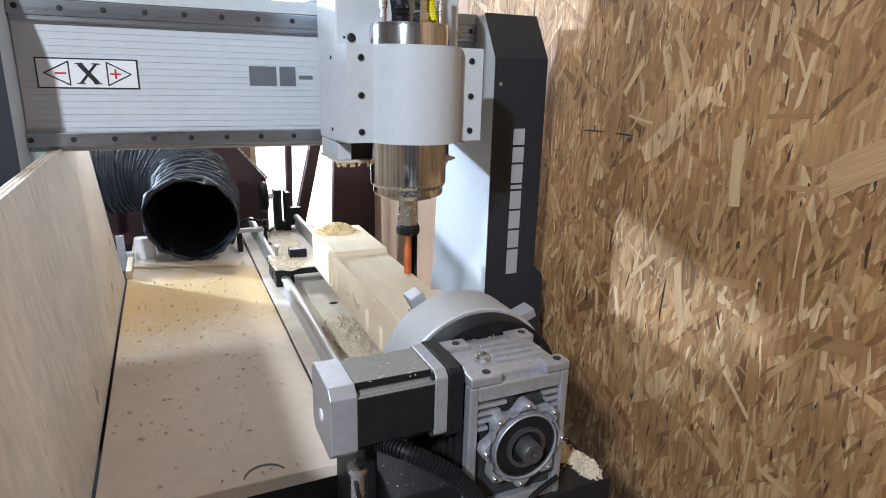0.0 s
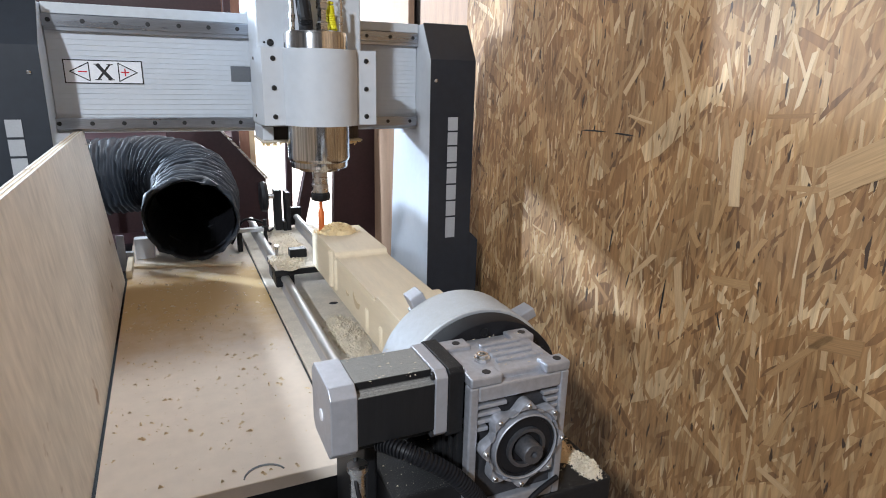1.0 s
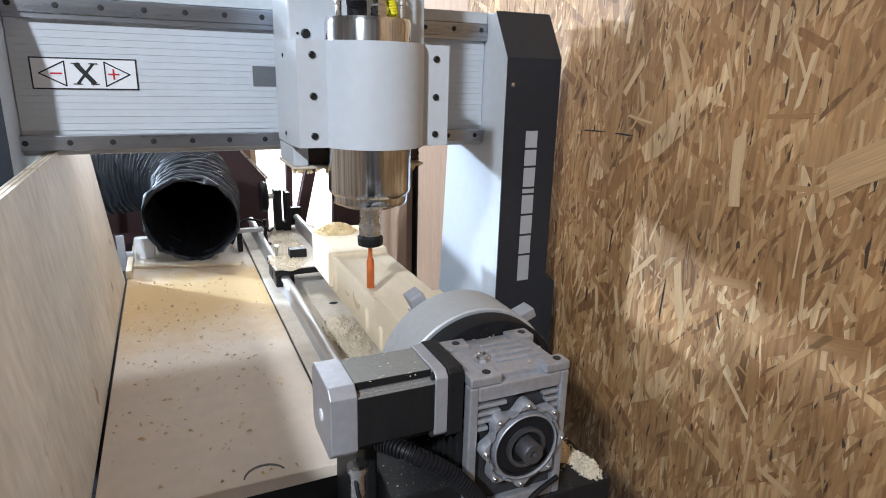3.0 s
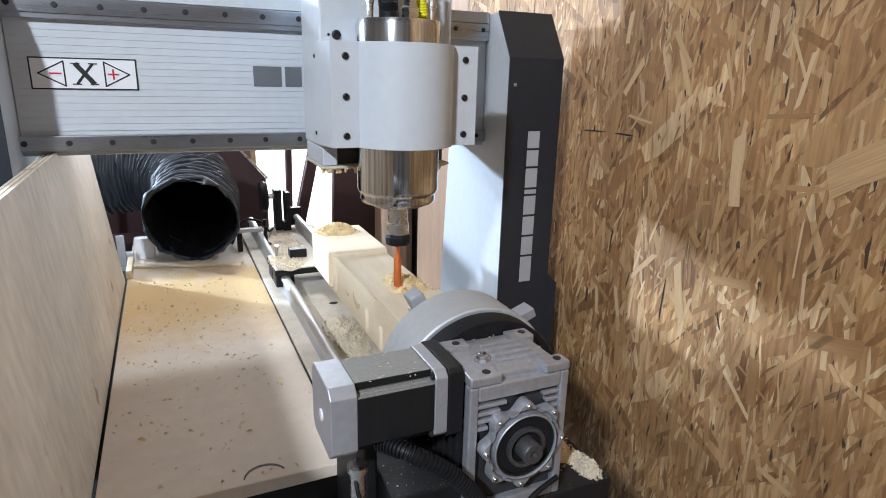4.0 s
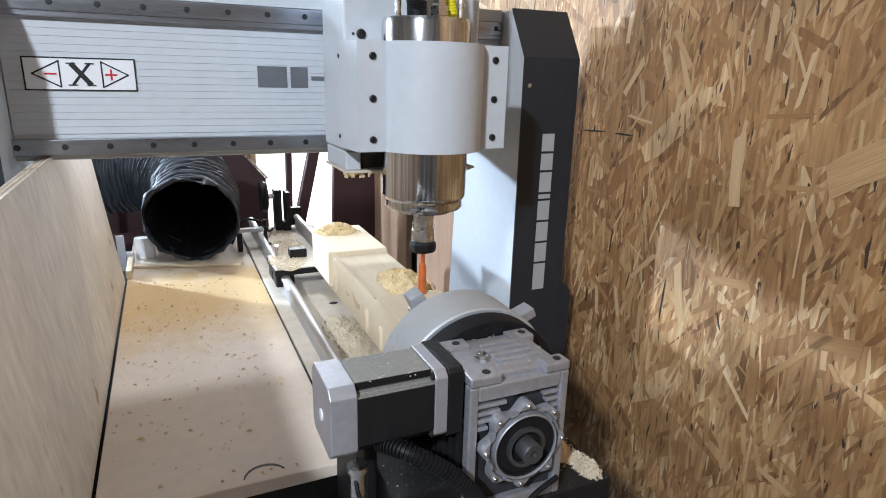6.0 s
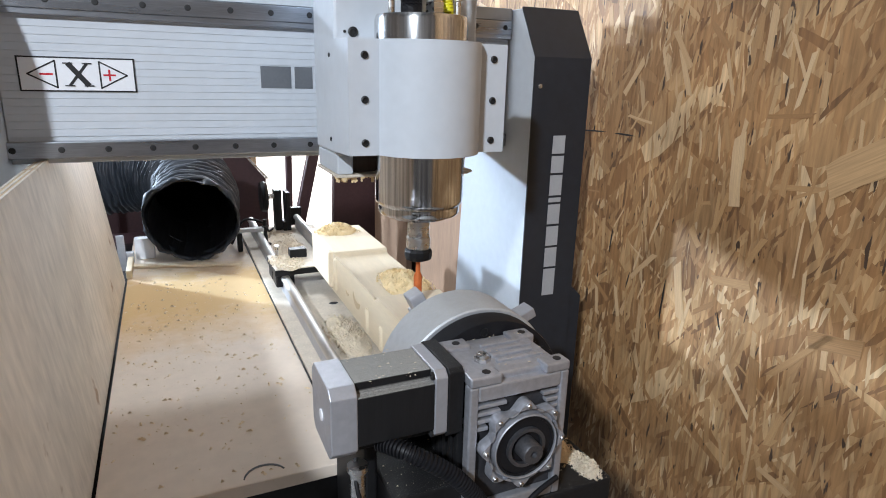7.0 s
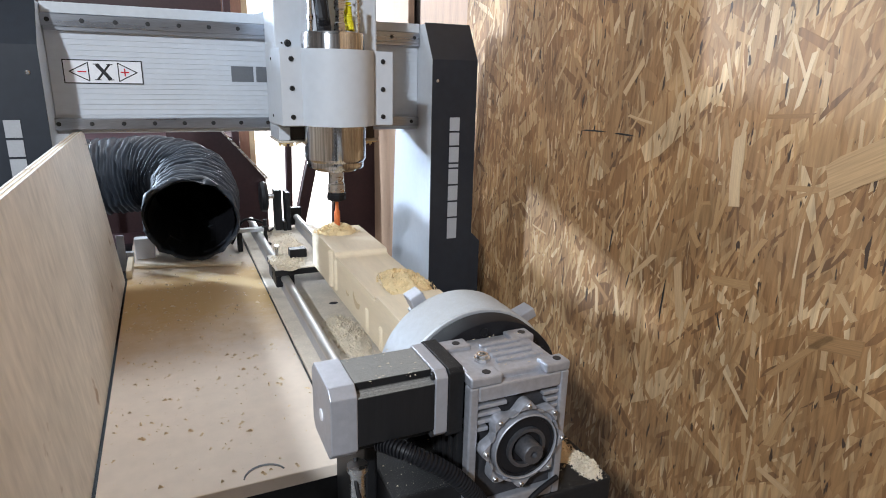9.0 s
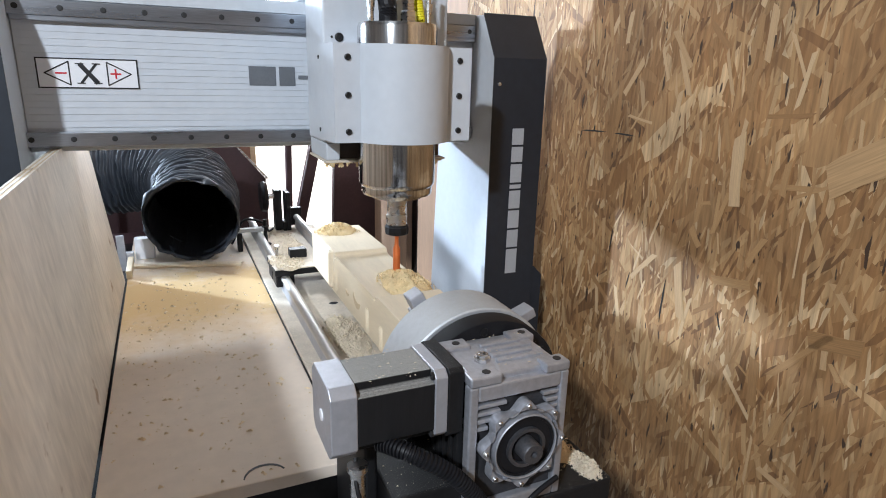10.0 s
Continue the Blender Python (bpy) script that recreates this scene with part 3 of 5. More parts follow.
def build_head():
    th = thing("spindle_head", "white spindle head with a polished steel router spindle", "spindle")
    # saddle behind, then the column
    bm = bmesh.new()
    box(bm, -0.078, 0.095, -0.070, -0.002, 1.146, 1.60, 0.003)
    part("saddle", bm, M_WHITE, th)
    bm = bmesh.new()
    box(bm, -0.095, 0.107, -0.0018, 0.160, 1.4035, 1.66, 0.003)
    part("saddle_bridge", bm, M_WHITE, th, "pale saddle reaching back over the beam")
    bm = bmesh.new()
    box(bm, -0.107, 0.107, -0.190, -0.0705, 1.166, 1.66, 0.004)
    col = part("column", bm, M_WHITE, th, "white box column")
    # side screws
    for z in (1.300, 1.19):
        bm = bmesh.new()
        lathe(bm, [(0.003, 0), (0.003, 0.001), (0.002, 0.0015)], at(-0.1165, -0.200, z) @ ALONG_X @ Matrix.Rotation(math.pi, 4, "X"), 12)
        part("side_screw", bm, M_HOLE, col)
    bm = bmesh.new()
    bolt(bm, at(-0.081, -0.1905, 1.331) @ TO_Y, 0.0068)
    lathe(bm, [(0.002, 0), (0.002, 0.0008)], at(-0.0925, -0.1905, 1.331) @ TO_Y, 10)
    part("plug", bm, M_HOLE, col)
    # clamp: flanges and a barrel round the spindle
    bm = bmesh.new()
    out = [(-0.1165, -0.191), (-0.1165, -0.228), (-0.112, -0.274), (-0.071, -0.274)]
    r, cy = 0.0765, AX_Y - 0.012
    a0 = math.asin((0.274 + cy) / r)
    n = 22
    for i in range(n + 1):
        a = math.pi + a0 + (math.pi - 2 * a0) * i / n
        out.append((r * math.cos(a), cy + r * math.sin(a)))
    out += [(0.071, -0.274), (0.112, -0.274), (0.1165, -0.262), (0.1165, -0.191)]
    prism(bm, out, 0.144, at(0, 0, 1.1755))
    clamp = part("clamp", bm, M_WHITE, th, "white clamp block with a rounded front")
    smooth(clamp, 30)
    for sx in (-0.0912, 0.0912):
        for z in (1.300, 1.246, 1.192):
            bm = bmesh.new()
            bolt(bm, at(sx, -0.274, z) @ TO_Y)
            part("bolt", bm, M_HOLE, clamp)
    # spindle
    A = at(0, AX_Y, 0)
    bm = bmesh.new()
    lathe(bm, [(0.028, 1.079), (0.042, 1.081), (0.044, 1.086), (0.056, 1.087), (0.058, 1.090), (0.058, 1.100), (0.0615, 1.104), (0.0625, 1.108), (0.0625, 1.345), (0.060, 1.352), (0.03, 1.353)], A, 64)
    sp = part("spindle_body", bm, M_CHROME_BANDS, th, "polished stainless steel spindle body with painted reflection bands")
    smooth(sp)
    bm = bmesh.new()
    lathe(bm, [(0.0155, 1.032), (0.0175, 1.034), (0.0175, 1.050), (0.0160, 1.052), (0.0160, 1.080)], A, 32)
    smooth(part("shaft", bm, M_STEEL, sp, "ground steel shaft nose"))
    bm = bmesh.new()
    lathe(bm, [(0.013, 1.0145), (0.0195, 1.017), (0.0205, 1.022), (0.0205, 1.029), (0.0180, 1.0325)], A, 12)
    part("collet_nut", bm, M_BLACKSTEEL, sp, "dark collet nut")
    bm = bmesh.new()
    lathe(bm, [(0.0052, 0.944), (0.0062, 0.9445), (0.0062, 0.990), (0.0036, 0.996), (0.0034, 1.016)], A, 20)
    smooth(part("cutter", bm, M_COPPER, sp, "orange coated milling cutter"))
    # fittings on top
    bm = bmesh.new()
    pipe(bm, curve_points([(-0.022, AX_Y - 0.02, 1.352), (-0.024, AX_Y - 0.02, 1.38), (-0.03, AX_Y, 1.46), (-0.05, -0.15, 1.7)], 10), 0.014, 14)
    part("power_cable", bm, M_BLACK, sp, "black power cable")
    bm = bmesh.new()
    lathe(bm, [(0.012, 1.352), (0.013, 1.356), (0.013, 1.368), (0.010, 1.371), (0.010, 1.392), (0.0125, 1.395), (0.0125, 1.415), (0.008, 1.42)], at(0.010, AX_Y - 0.022, 0), 6)
    part("cable_gland", bm, M_STEEL, sp, "steel gland")
    for gx in (-0.046, 0.048):
        bm = bmesh.new()
        lathe(bm, [(0.0045, 1.352), (0.0045, 1.372), (0.006, 1.373), (0.006, 1.383), (0.004, 1.384), (0.004, 1.42)], at(gx, AX_Y - 0.01, 0), 10)
        part("water_nipple", bm, M_STEEL, sp)
    bm = bmesh.new()
    pts, k = [], 0
    centre = curve_points([(0.033, AX_Y - 0.012, 1.358), (0.028, AX_Y - 0.012, 1.385), (0.026, AX_Y - 0.01, 1.42), (0.02, AX_Y, 1.56)], 60)
    for i, c in enumerate(centre):
        a = i * 0.75
        pts.append(c + Vector((0.0065 * math.cos(a), 0.0065 * math.sin(a), 0)))
    pipe(bm, pts, 0.0026, 6)
    smooth(part("coiled_hose", bm, M_YELLOW, sp, "yellow coiled air hose"), 80)
    # open foot of the saddle: a pale cheek, a dark block for the hollow's shade, and a thin ledge with caked dust
    bm = bmesh.new()
    box(bm, -0.105, -0.082, -0.186, -0.072, 1.1375, 1.1655, 0.002)
    part("foot_cheek", bm, M_WHITE, th, "pale painted foot cheek")
    bm = bmesh.new()
    box(bm, -0.0815, 0.105, -0.168, -0.072, 1.1375, 1.1655, 0.001)
    part("foot_hollow_shade", bm, M_DARKROOM, th, "dark block painted as a shaded hollow")
    bm = bmesh.new()
    box(bm, -0.108, 0.107, -0.192, -0.072, 1.1335, 1.1373, 0.001)
    part("foot_ledge", bm, M_DUSTY, th, "dust covered ledge plate")
    bm = bmesh.new()
    rnd = random.Random(4)
    for i in range(150):
        x = rnd.uniform(-0.106, 0.104)
        ln = 0.001 + 0.008 * rnd.random() ** 3
        w = 0.0008 + 0.0022 * rnd.random()
        box(bm, -w, w, -0.0012, 0.0012, -ln, 0.0008, m=at(x, rnd.uniform(-0.191, -0.178), 1.1333) @ Matrix.Rotation(rnd.uniform(-0.5, 0.5), 4, "Y"))
    part("dust_edge", bm, M_CHIPS, th, "sawdust hanging along the lower edge")
    return th, (col, clamp, sp)


HEAD, LIFTED = build_head()

# ---------------------------------------------------------------- the rotary axis
RX, RZ = 0.524, 0.904


def build_gearbox():
    th = thing("rotary_gearbox", "cast aluminium worm gearbox with finned sides and round hub", "gearbox")
    x0, x1, z0, z1, yf, yb = 0.450, 0.568, 0.8285, 0.992, -0.698, -0.605
    bm = bmesh.new()
    box(bm, x0 + 0.006, x1 - 0.006, yf + 0.010, yb, z0 + 0.006, z1 - 0.004, 0.003)
    body = part("housing", bm, M_CAST, th)
    # corner pads with bolt holes on the top
    for a, b in ((x0, x0 + 0.036), (x1 - 0.030, x1)):
        for c, d in ((yf, yf + 0.020), (yb - 0.022, yb)):
            bm = bmesh.new()
            box(bm, a, b, c, d, z1 - 0.0105, z1, 0.002)
            pad = part("corner_pad", bm, M_CAST, th)
            bm = bmesh.new()
            lathe(bm, [(0.0045, 0), (0.0045, 0.0006)], at(0.5 * (a + b) + 0.004, 0.5 * (c + d), z1), 16)
            part("threaded_hole", bm, M_HOLE, pad)
    for k in range(4):
        c = yf + 0.030 + k * 0.0125
        bm = bmesh.new()
        box(bm, x0 + 0.046, x1 - 0.014 - 0.006 * (k % 2), c, c + 0.006, z1 - 0.005, z1 - 0.0005, 0.0015)
        part("top_fin", bm, M_CAST, body)
    bm = bmesh.new()
    lathe(bm, [(0.009, 0), (0.009, 0.004), (0.0065, 0.004), (0.0065, 0.0075), (0.004, 0.0075), (0.004, 0.004)], at(x0 + 0.034, yf + 0.042, z1 - 0.004), 8)
    part("filler_plug", bm, M_STEEL, body)
    # dark cooling fins on the side by the motor
    for k in range(5):
        bm = bmesh.new()
        box(bm, x0 - 0.005, x0 + 0.0058, yf + 0.016 + 0.0145 * k, yf + 0.025 + 0.0145 * k, z0 + 0.006, z0 + 0.10, 0.001)
        part("side_fin", bm, M_BLACKSTEEL, body, "dark cooling fin")
    # front frame: rim round the face
    bm = bmesh.new()
    for a, b, c, d in ((x0, x0 + 0.010, z0, z1 - 0.011), (x1 - 0.010, x1, z0, z1 - 0.011), (x0 + 0.010, x1 - 0.010, z0, z0 + 0.012), (x0 + 0.010, x1 - 0.010, z1 - 0.028, z1 - 0.011)):
        box(bm, a, b, yf + 0.0005, yf + 0.014, c, d, 0.002)
    part("face_rim", bm, M_CAST, body)
    for k in range(4):
        z = z1 - 0.037 - k * 0.0085
        for a, b in ((x1 - 0.030 + 0.004 * k, x1 - 0.0103), (x0 + 0.0103, x0 + 0.044 - 0.007 * k)):
            bm = bmesh.new()
            box(bm, a, b, yf + 0.002, yf + 0.013, z, z + 0.0045, 0.001)
            part("face_fin", bm, M_CAST, body)
    # flange with eight wavy lobes and the hollow output bore
    hx, hz = 0.5115, 0.9085
    H = at(hx, yf + 0.004, hz) @ TO_Y
    # near-black sheet paints the shade inside the recessed face
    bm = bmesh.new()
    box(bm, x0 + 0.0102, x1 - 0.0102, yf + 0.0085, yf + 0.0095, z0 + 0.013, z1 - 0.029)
    part("face_recess", bm, M_CAST_SHADE, body, "recessed face coloured dark for shade")
    bm = bmesh.new()
    wave = []
    for i in range(96):
        a = 2 * math.pi * i / 96
        r = 0.0455 + 0.0052 * math.cos(8 * a + 0.3)
        wave.append((r * math.cos(a), r * math.sin(a)))
    prism(bm, wave, 0.006, H, 0.0)
    rim = []
    for (wx, wy), k in zip(wave, range(96)):
        c, d = math.cos(2 * math.pi * k / 96), math.sin(2 * math.pi * k / 96)
        rim.append([bm.verts.new(H @ Vector(q)) for q in ((wx, wy, 0.0061), (wx * 0.985, wy * 0.985, 0.0135), (0.0425 * c, 0.0425 * d, 0.0135), (0.0415 * c, 0.0415 * d, 0.0061))])
    for p, q in zip(rim, rim[1:] + rim[:1]):
        for k in range(3):
            bm.faces.new((p[k], q[k], q[k + 1], p[k + 1]))
    smooth(part("bearing_flange", bm, M_CAST, th, "wavy cast flange"), 40)
    bm = bmesh.new()
    lathe(bm, [(0.0375, 0.0062), (0.0375, 0.0165), (0.0366, 0.0173), (0.0355, 0.0165), (0.0351, 0.0062)], H, 56, False)
    smooth(part("bore_ring", bm, M_CAST, th, "machined steel ring"))
    bm = bmesh.new()
    lathe(bm, [(0.0349, 0.011), (0.0349, 0.0150), (0.0325, 0.0152), (0.0320, 0.0135), (0.019, 0.0135), (0.019, 0.012)], H, 48)
    smooth(part("oil_seal", bm, M_BLACK, th, "black rubber seal"))
    bm = bmesh.new()
    lathe(bm, [(0.0225, 0.0135), (0.0225, 0.018), (0.0185, 0.018), (0.0185, 0.0137)], H, 40, False)
    smooth(part("snap_ring", bm, M_DARKSTEEL, th))
    bm = bmesh.new()
    lathe(bm, [(0.0120, 0.012), (0.0120, 0.029), (0.0108, 0.0310), (0.004, 0.0310), (0.003, 0.027)], H, 32)
    smooth(part("output_shaft", bm, M_DARKSTEEL, th, "turned dark steel shaft end"))
    for i in range(8):
        a = 2 * math.pi * i / 8 - 0.3 / 8
        bm = bmesh.new()
        bolt(bm, H @ at(0.0462 * math.cos(a), 0.0462 * math.sin(a), 0.0134), 0.0026)
        part("flange_bolt", bm, M_STEEL, th)


build_gearbox()


def build_motor():
    th = thing("stepper_motor", "black stepper motor with silver end caps and dust", "motor")
    cy, cz, h = -0.650, 0.9635, 0.0375

    def octagon(s, c):
        return [(-s, -s + c), (-s + c, -s), (s - c, -s), (s, -s + c), (s, s - c), (s - c, s), (-s + c, s), (-s, s - c)]

    def along(x):
        return at(x, cy, cz) @ Matrix(((0, 0, 1, 0), (1, 0, 0, 0), (0, 1, 0, 0), (0, 0, 0, 1)))

    bm = bmesh.new()
    prism(bm, octagon(h, 0.009), 0.026, along(0.312), 0.0012)
    cap = part("end_cap", bm, M_MOTORCAP, th, "silver cast end cap")
    bm = bmesh.new()
    lathe(bm, [(0.006, 0), (0.006, 0.0012), (0.004, 0.0015)], at(0.312, cy - 0.002, cz - 0.004) @ ALONG_X @ Matrix.Rotation(math.pi, 4, "X"), 20)
    part("cap_disc", bm, M_LABEL, cap)
    bm = bmesh.new()
    s, c = h - 0.0008, 0.011
    o = []
    for k in range(4):
        for u, v in ((s, -s + c), (s, s - c), (s - 0.008, s - c), (s - c, s - 0.008), (s - c, s)):
            for _ in range(k):
                u, v = -v, u
            o.append((u, v))
    o = [q for n, q in enumerate(o) if n % 5]
    prism(bm, o, 0.0785, along(0.3379), 0.001)
    part("stator", bm, M_MOTORBODY, th, "black laminated stator")
    bm = bmesh.new()
    prism(bm, octagon(h, 0.007), 0.014, along(0.4165), 0.0012)
    fl = part("front_flange", bm, M_MOTORCAP, th, "silver mounting flange")
    bm = bmesh.new()
    bolt(bm, at(0.4163, cy - 0.0318, cz + 0.0318) @ ALONG_X @ Matrix.Rotation(math.pi, 4, "X"), 0.0042)
    part("flange_bolt", bm, M_HOLE, fl)
    bm = bmesh.new()
    bolt(bm, at(0.4163, cy - 0.0318, cz - 0.0318) @ ALONG_X @ Matrix.Rotation(math.pi, 4, "X"), 0.0042)
    part("flange_bolt", bm, M_HOLE, fl)
    bm = bmesh.new()
    prism(bm, octagon(h + 0.0005, 0.004), 0.0165, along(0.4308), 0.001)
    box(bm, 0.4475, 0.4555, cy - 0.026, cy + 0.026, cz - 0.028, cz + 0.020, 0.002)
    part("adapter_plate", bm, M_BLACKSTEEL, th, "black adapter plate under dust")


build_motor()


def build_chuck():
    th = thing("lathe_chuck", "dusty grey four-jaw chuck holding the workpiece", "chuck")
    m = at(RX, 0, RZ) @ ALONG_Y
    bm = bmesh.new()
    lathe(bm, [(0.070, -0.603), (0.100, -0.602), (0.101, -0.600), (0.101, -0.575), (0.05, -0.574)], m, 64)
    plate = smooth(part("back_plate", bm, M_BLACK, th, "black back plate"))
    for q in (96, 156, 216, 276, 336, 36):
        bm = bmesh.new()
        lathe(bm, [(0.0055, 0), (0.0055, 0.0015), (0.0042, 0.0018), (0.0040, 0.0004)], at(RX + 0.089 * math.cos(radians(q)), -0.603, RZ + 0.089 * math.sin(radians(q))) @ TO_Y, 18)
        part("plate_bolt", bm, M_BLACKSTEEL, plate)
    bm = bmesh.new()
    lathe(bm, [(0.070, -0.5738), (0.103, -0.572), (0.105, -0.570), (0.105, -0.502), (0.102, -0.498), (0.03, -0.497)], m, 72)
    smooth(part("chuck_body", bm, M_CHUCK, th))
    for k in range(4):
        bm = bmesh.new()
        J = m @ Matrix.Rotation(radians(63 + 90 * k + (5 if k == 3 else 0)), 4, "Z")
        w = 0.0075 if k == 3 else 0.010
        box(bm, 0.052, 0.142 if k == 3 else 0.114, -w, w, -0.497, -0.470, 0.002, m=J)
        box(bm, 0.052, 0.078, -0.010, 0.010, -0.470, -0.445, 0.002, m=J)
        jaw = part("jaw", bm, M_MOTORCAP, th, "stepped steel jaw")
        bm = bmesh.new()
        for r in (0.086, 0.097):
            lathe(bm, [(0.0035, 0), (0.0035, 0.0006)], J @ at(r, 0.0, -0.470), 12)
        part("jaw_screw", bm, M_HOLE, jaw)


build_chuck()


def build_workpiece():
    """A squared pine blank with a long pocket already milled into its upper side."""
    a, hw = 0.042, 0.053
    th = thing("wooden_workpiece", "pale pine blank being carved on the rotary axis", "workpiece", at(0.526, 0, RZ))
    bm = bmesh.new()
    # side view y, z with rounded steps
    o = [(-0.46, -a), (0.12, -a), (0.12, a)]
    o += [(-0.07 - 0.008 * math.sin(q), a - 0.008 + 0.008 * math.cos(q)) for q in (0.0, 0.5, 1.0, 1.57)][1:]
    o += [(-0.084, a - 0.011), (-0.32, a - 0.011), (-0.328, a - 0.006), (-0.333, a), (-0.46, a)]
    prism(bm, o, 2 * hw, Matrix(((0, 0, 1, -hw), (1, 0, 0, 0), (0, 1, 0, 0), (0, 0, 0, 1))), 0.0012)
    part("blank", bm, M_PINE, th, "milled pale pine")
    bm = bmesh.new()
    box(bm, -hw, -hw + 0.0035, -0.318, -0.086, a - 0.0112, a - 0.0060, 0.0008)
    part("pocket_lip", bm, M_PINE, th, "thin wooden lip left along the pocket")
    for y, w, z0, z1 in ((-0.052, 0.011, -a + 0.006, a - 0.004), (-0.084, 0.009, -a + 0.010, a - 0.012), (-0.283, 0.008, -a + 0.003, 0.004), (-0.353, 0.008, -a + 0.003, 0.000)):
        bm = bmesh.new()
        lathe(bm, [(w * 0.8, z0), (w, z0 + 0.003), (w, z1 - 0.002), (w * 0.85, z1)], at(-hw + 0.004, y, 0), 18)
        smooth(part("rounded_rib", bm, M_PINE, th, "rounded rib left by the cutter"))
    # flat crescents of darker wood paint the shade in two small cuts
    for y, z in ((-0.225, 0.006), (-0.165, -0.004)):
        bm = bmesh.new()
        o = [(0.016 * math.cos(radians(q)), 0.016 * math.sin(radians(q))) for q in range(190, 301, 10)]
        o += [(0.0175 * math.cos(radians(q)) + 0.003, 0.010 * math.sin(radians(q)) + 0.002) for q in range(300, 189, -10)]
        prism(bm, o, 0.0008, Matrix(((0, 0, -1, -hw), (-1, 0, 0, y), (0, 1, 0, z), (0, 0, 0, 1))) @ Matrix.Diagonal((1.5, 1.5, 1, 1) if y < -0.2 else (0.7, 0.7, 1, 1)))
        part("cut_shade", bm, M_RAWWOOD, th, "crescent cut, its shade drawn in darker wood")


build_workpiece()


def piece(name, parent, material, label, *boxes, bevel=0.0015):
    bm = bmesh.new()
    for q in boxes:
        box(bm, *q, bevel)
    return part(name, bm, material, parent, label)


def build_rotary_base():
    th = thing("rotary_slide", "aluminium rotary slide with round rails on the router table", "linear slide")
    piece("base_plate", th, M_DUSTY, "aluminium base plate under sawdust", (0.424, 0.53, -0.50, 0.70, BED + 0.0005, BED + 0.012))
    piece("edge_strip", th, M_DUSTY, "dusty aluminium edge strip", (0.376, 0.4235, -0.50, 0.70, BED + 0.0005, BED + 0.008))
    piece("edge_strip", th, M_DUSTY, "", (0.5305, 0.60, -0.50, 0.70, BED + 0.0005, BED + 0.008))
    piece("groove", th, M_HOLE, "dark gap along the strip", (0.3735, 0.3757, -0.49, 0.12, BED + 0.0002, BED + 0.003), (0.3735, 0.3757, 0.13, 0.71, BED + 0.0002, BED + 0.003), bevel=0)
    for x in (0.409, 0.546):
        piece("rail_support", th, M_MOTORCAP, "aluminium rail support", (x - 0.006, x + 0.006, -0.49, 0.68, BED + 0.0082, BED + 0.032))
        bm = bmesh.new()
        lathe(bm, [(0.0085, -0.495), (0.0095, -0.494), (0.0095, 0.684), (0.0085, 0.685)], at(x, 0, BED + 0.040) @ ALONG_Y, 24)
        smooth(part("round_rail", bm, M_ROD, th, "polished round steel rail"))
    bm = bmesh.new()
    lathe(bm, [(0.0065, 0), (0.0065, 0.0006)], at(0.487, 0.0, BED + 0.0119) @ Matrix.Diagonal((1.5, 1, 1, 1)), 20)
    part("slot", bm, M_HOLE, th, "dark slot")


build_rotary_base()


def build_tailstock():
    th = thing("tailstock", "black tailstock carriage dusted with chips on round rails", "tailstock")
    for x in (0.409, 0.546):
        for y in (0.110, 0.165):
            bm = bmesh.new()
            box(bm, x - 0.020, x + 0.020, y, y + 0.045, BED + 0.020, BED + 0.0495, 0.003)
            part("bearing_block", bm, M_BLACK, th, "black slide bearing")
    piece("carriage_plate", th, M_BLACKSTEEL, "black plate under chips", (0.386, 0.570, 0.100, 0.215, BED + 0.0496, BED + 0.062))
    piece("top_plate", th, M_DUSTY, "dust covered top plate", (0.387, 0.569, 0.101, 0.214, BED + 0.0622, BED + 0.0655))
    piece("clamp_block", th, M_BLACKSTEEL, "small black block", (0.432, 0.470, 0.170, 0.195, BED + 0.066, BED + 0.086))
    bm = bmesh.new()
    lathe(bm, [(0.0005, 0.1205), (0.012, 0.135), (0.012, 0.205), (0.016, 0.206), (0.016, 0.212)], at(0.518, 0, RZ) @ ALONG_Y, 24)
    smooth(part("live_centre", bm, M_STEEL, th, "steel centre"))
    bm = bmesh.new()
    lathe(bm, [(0.0035, 0.076), (0.0035, 0.10), (0.006, 0.101), (0.006, 0.106)], at(0.405, 0.185, BED - 0.0105), 10)
    part("clamp_screw", bm, M_STEEL, th)


build_tailstock()


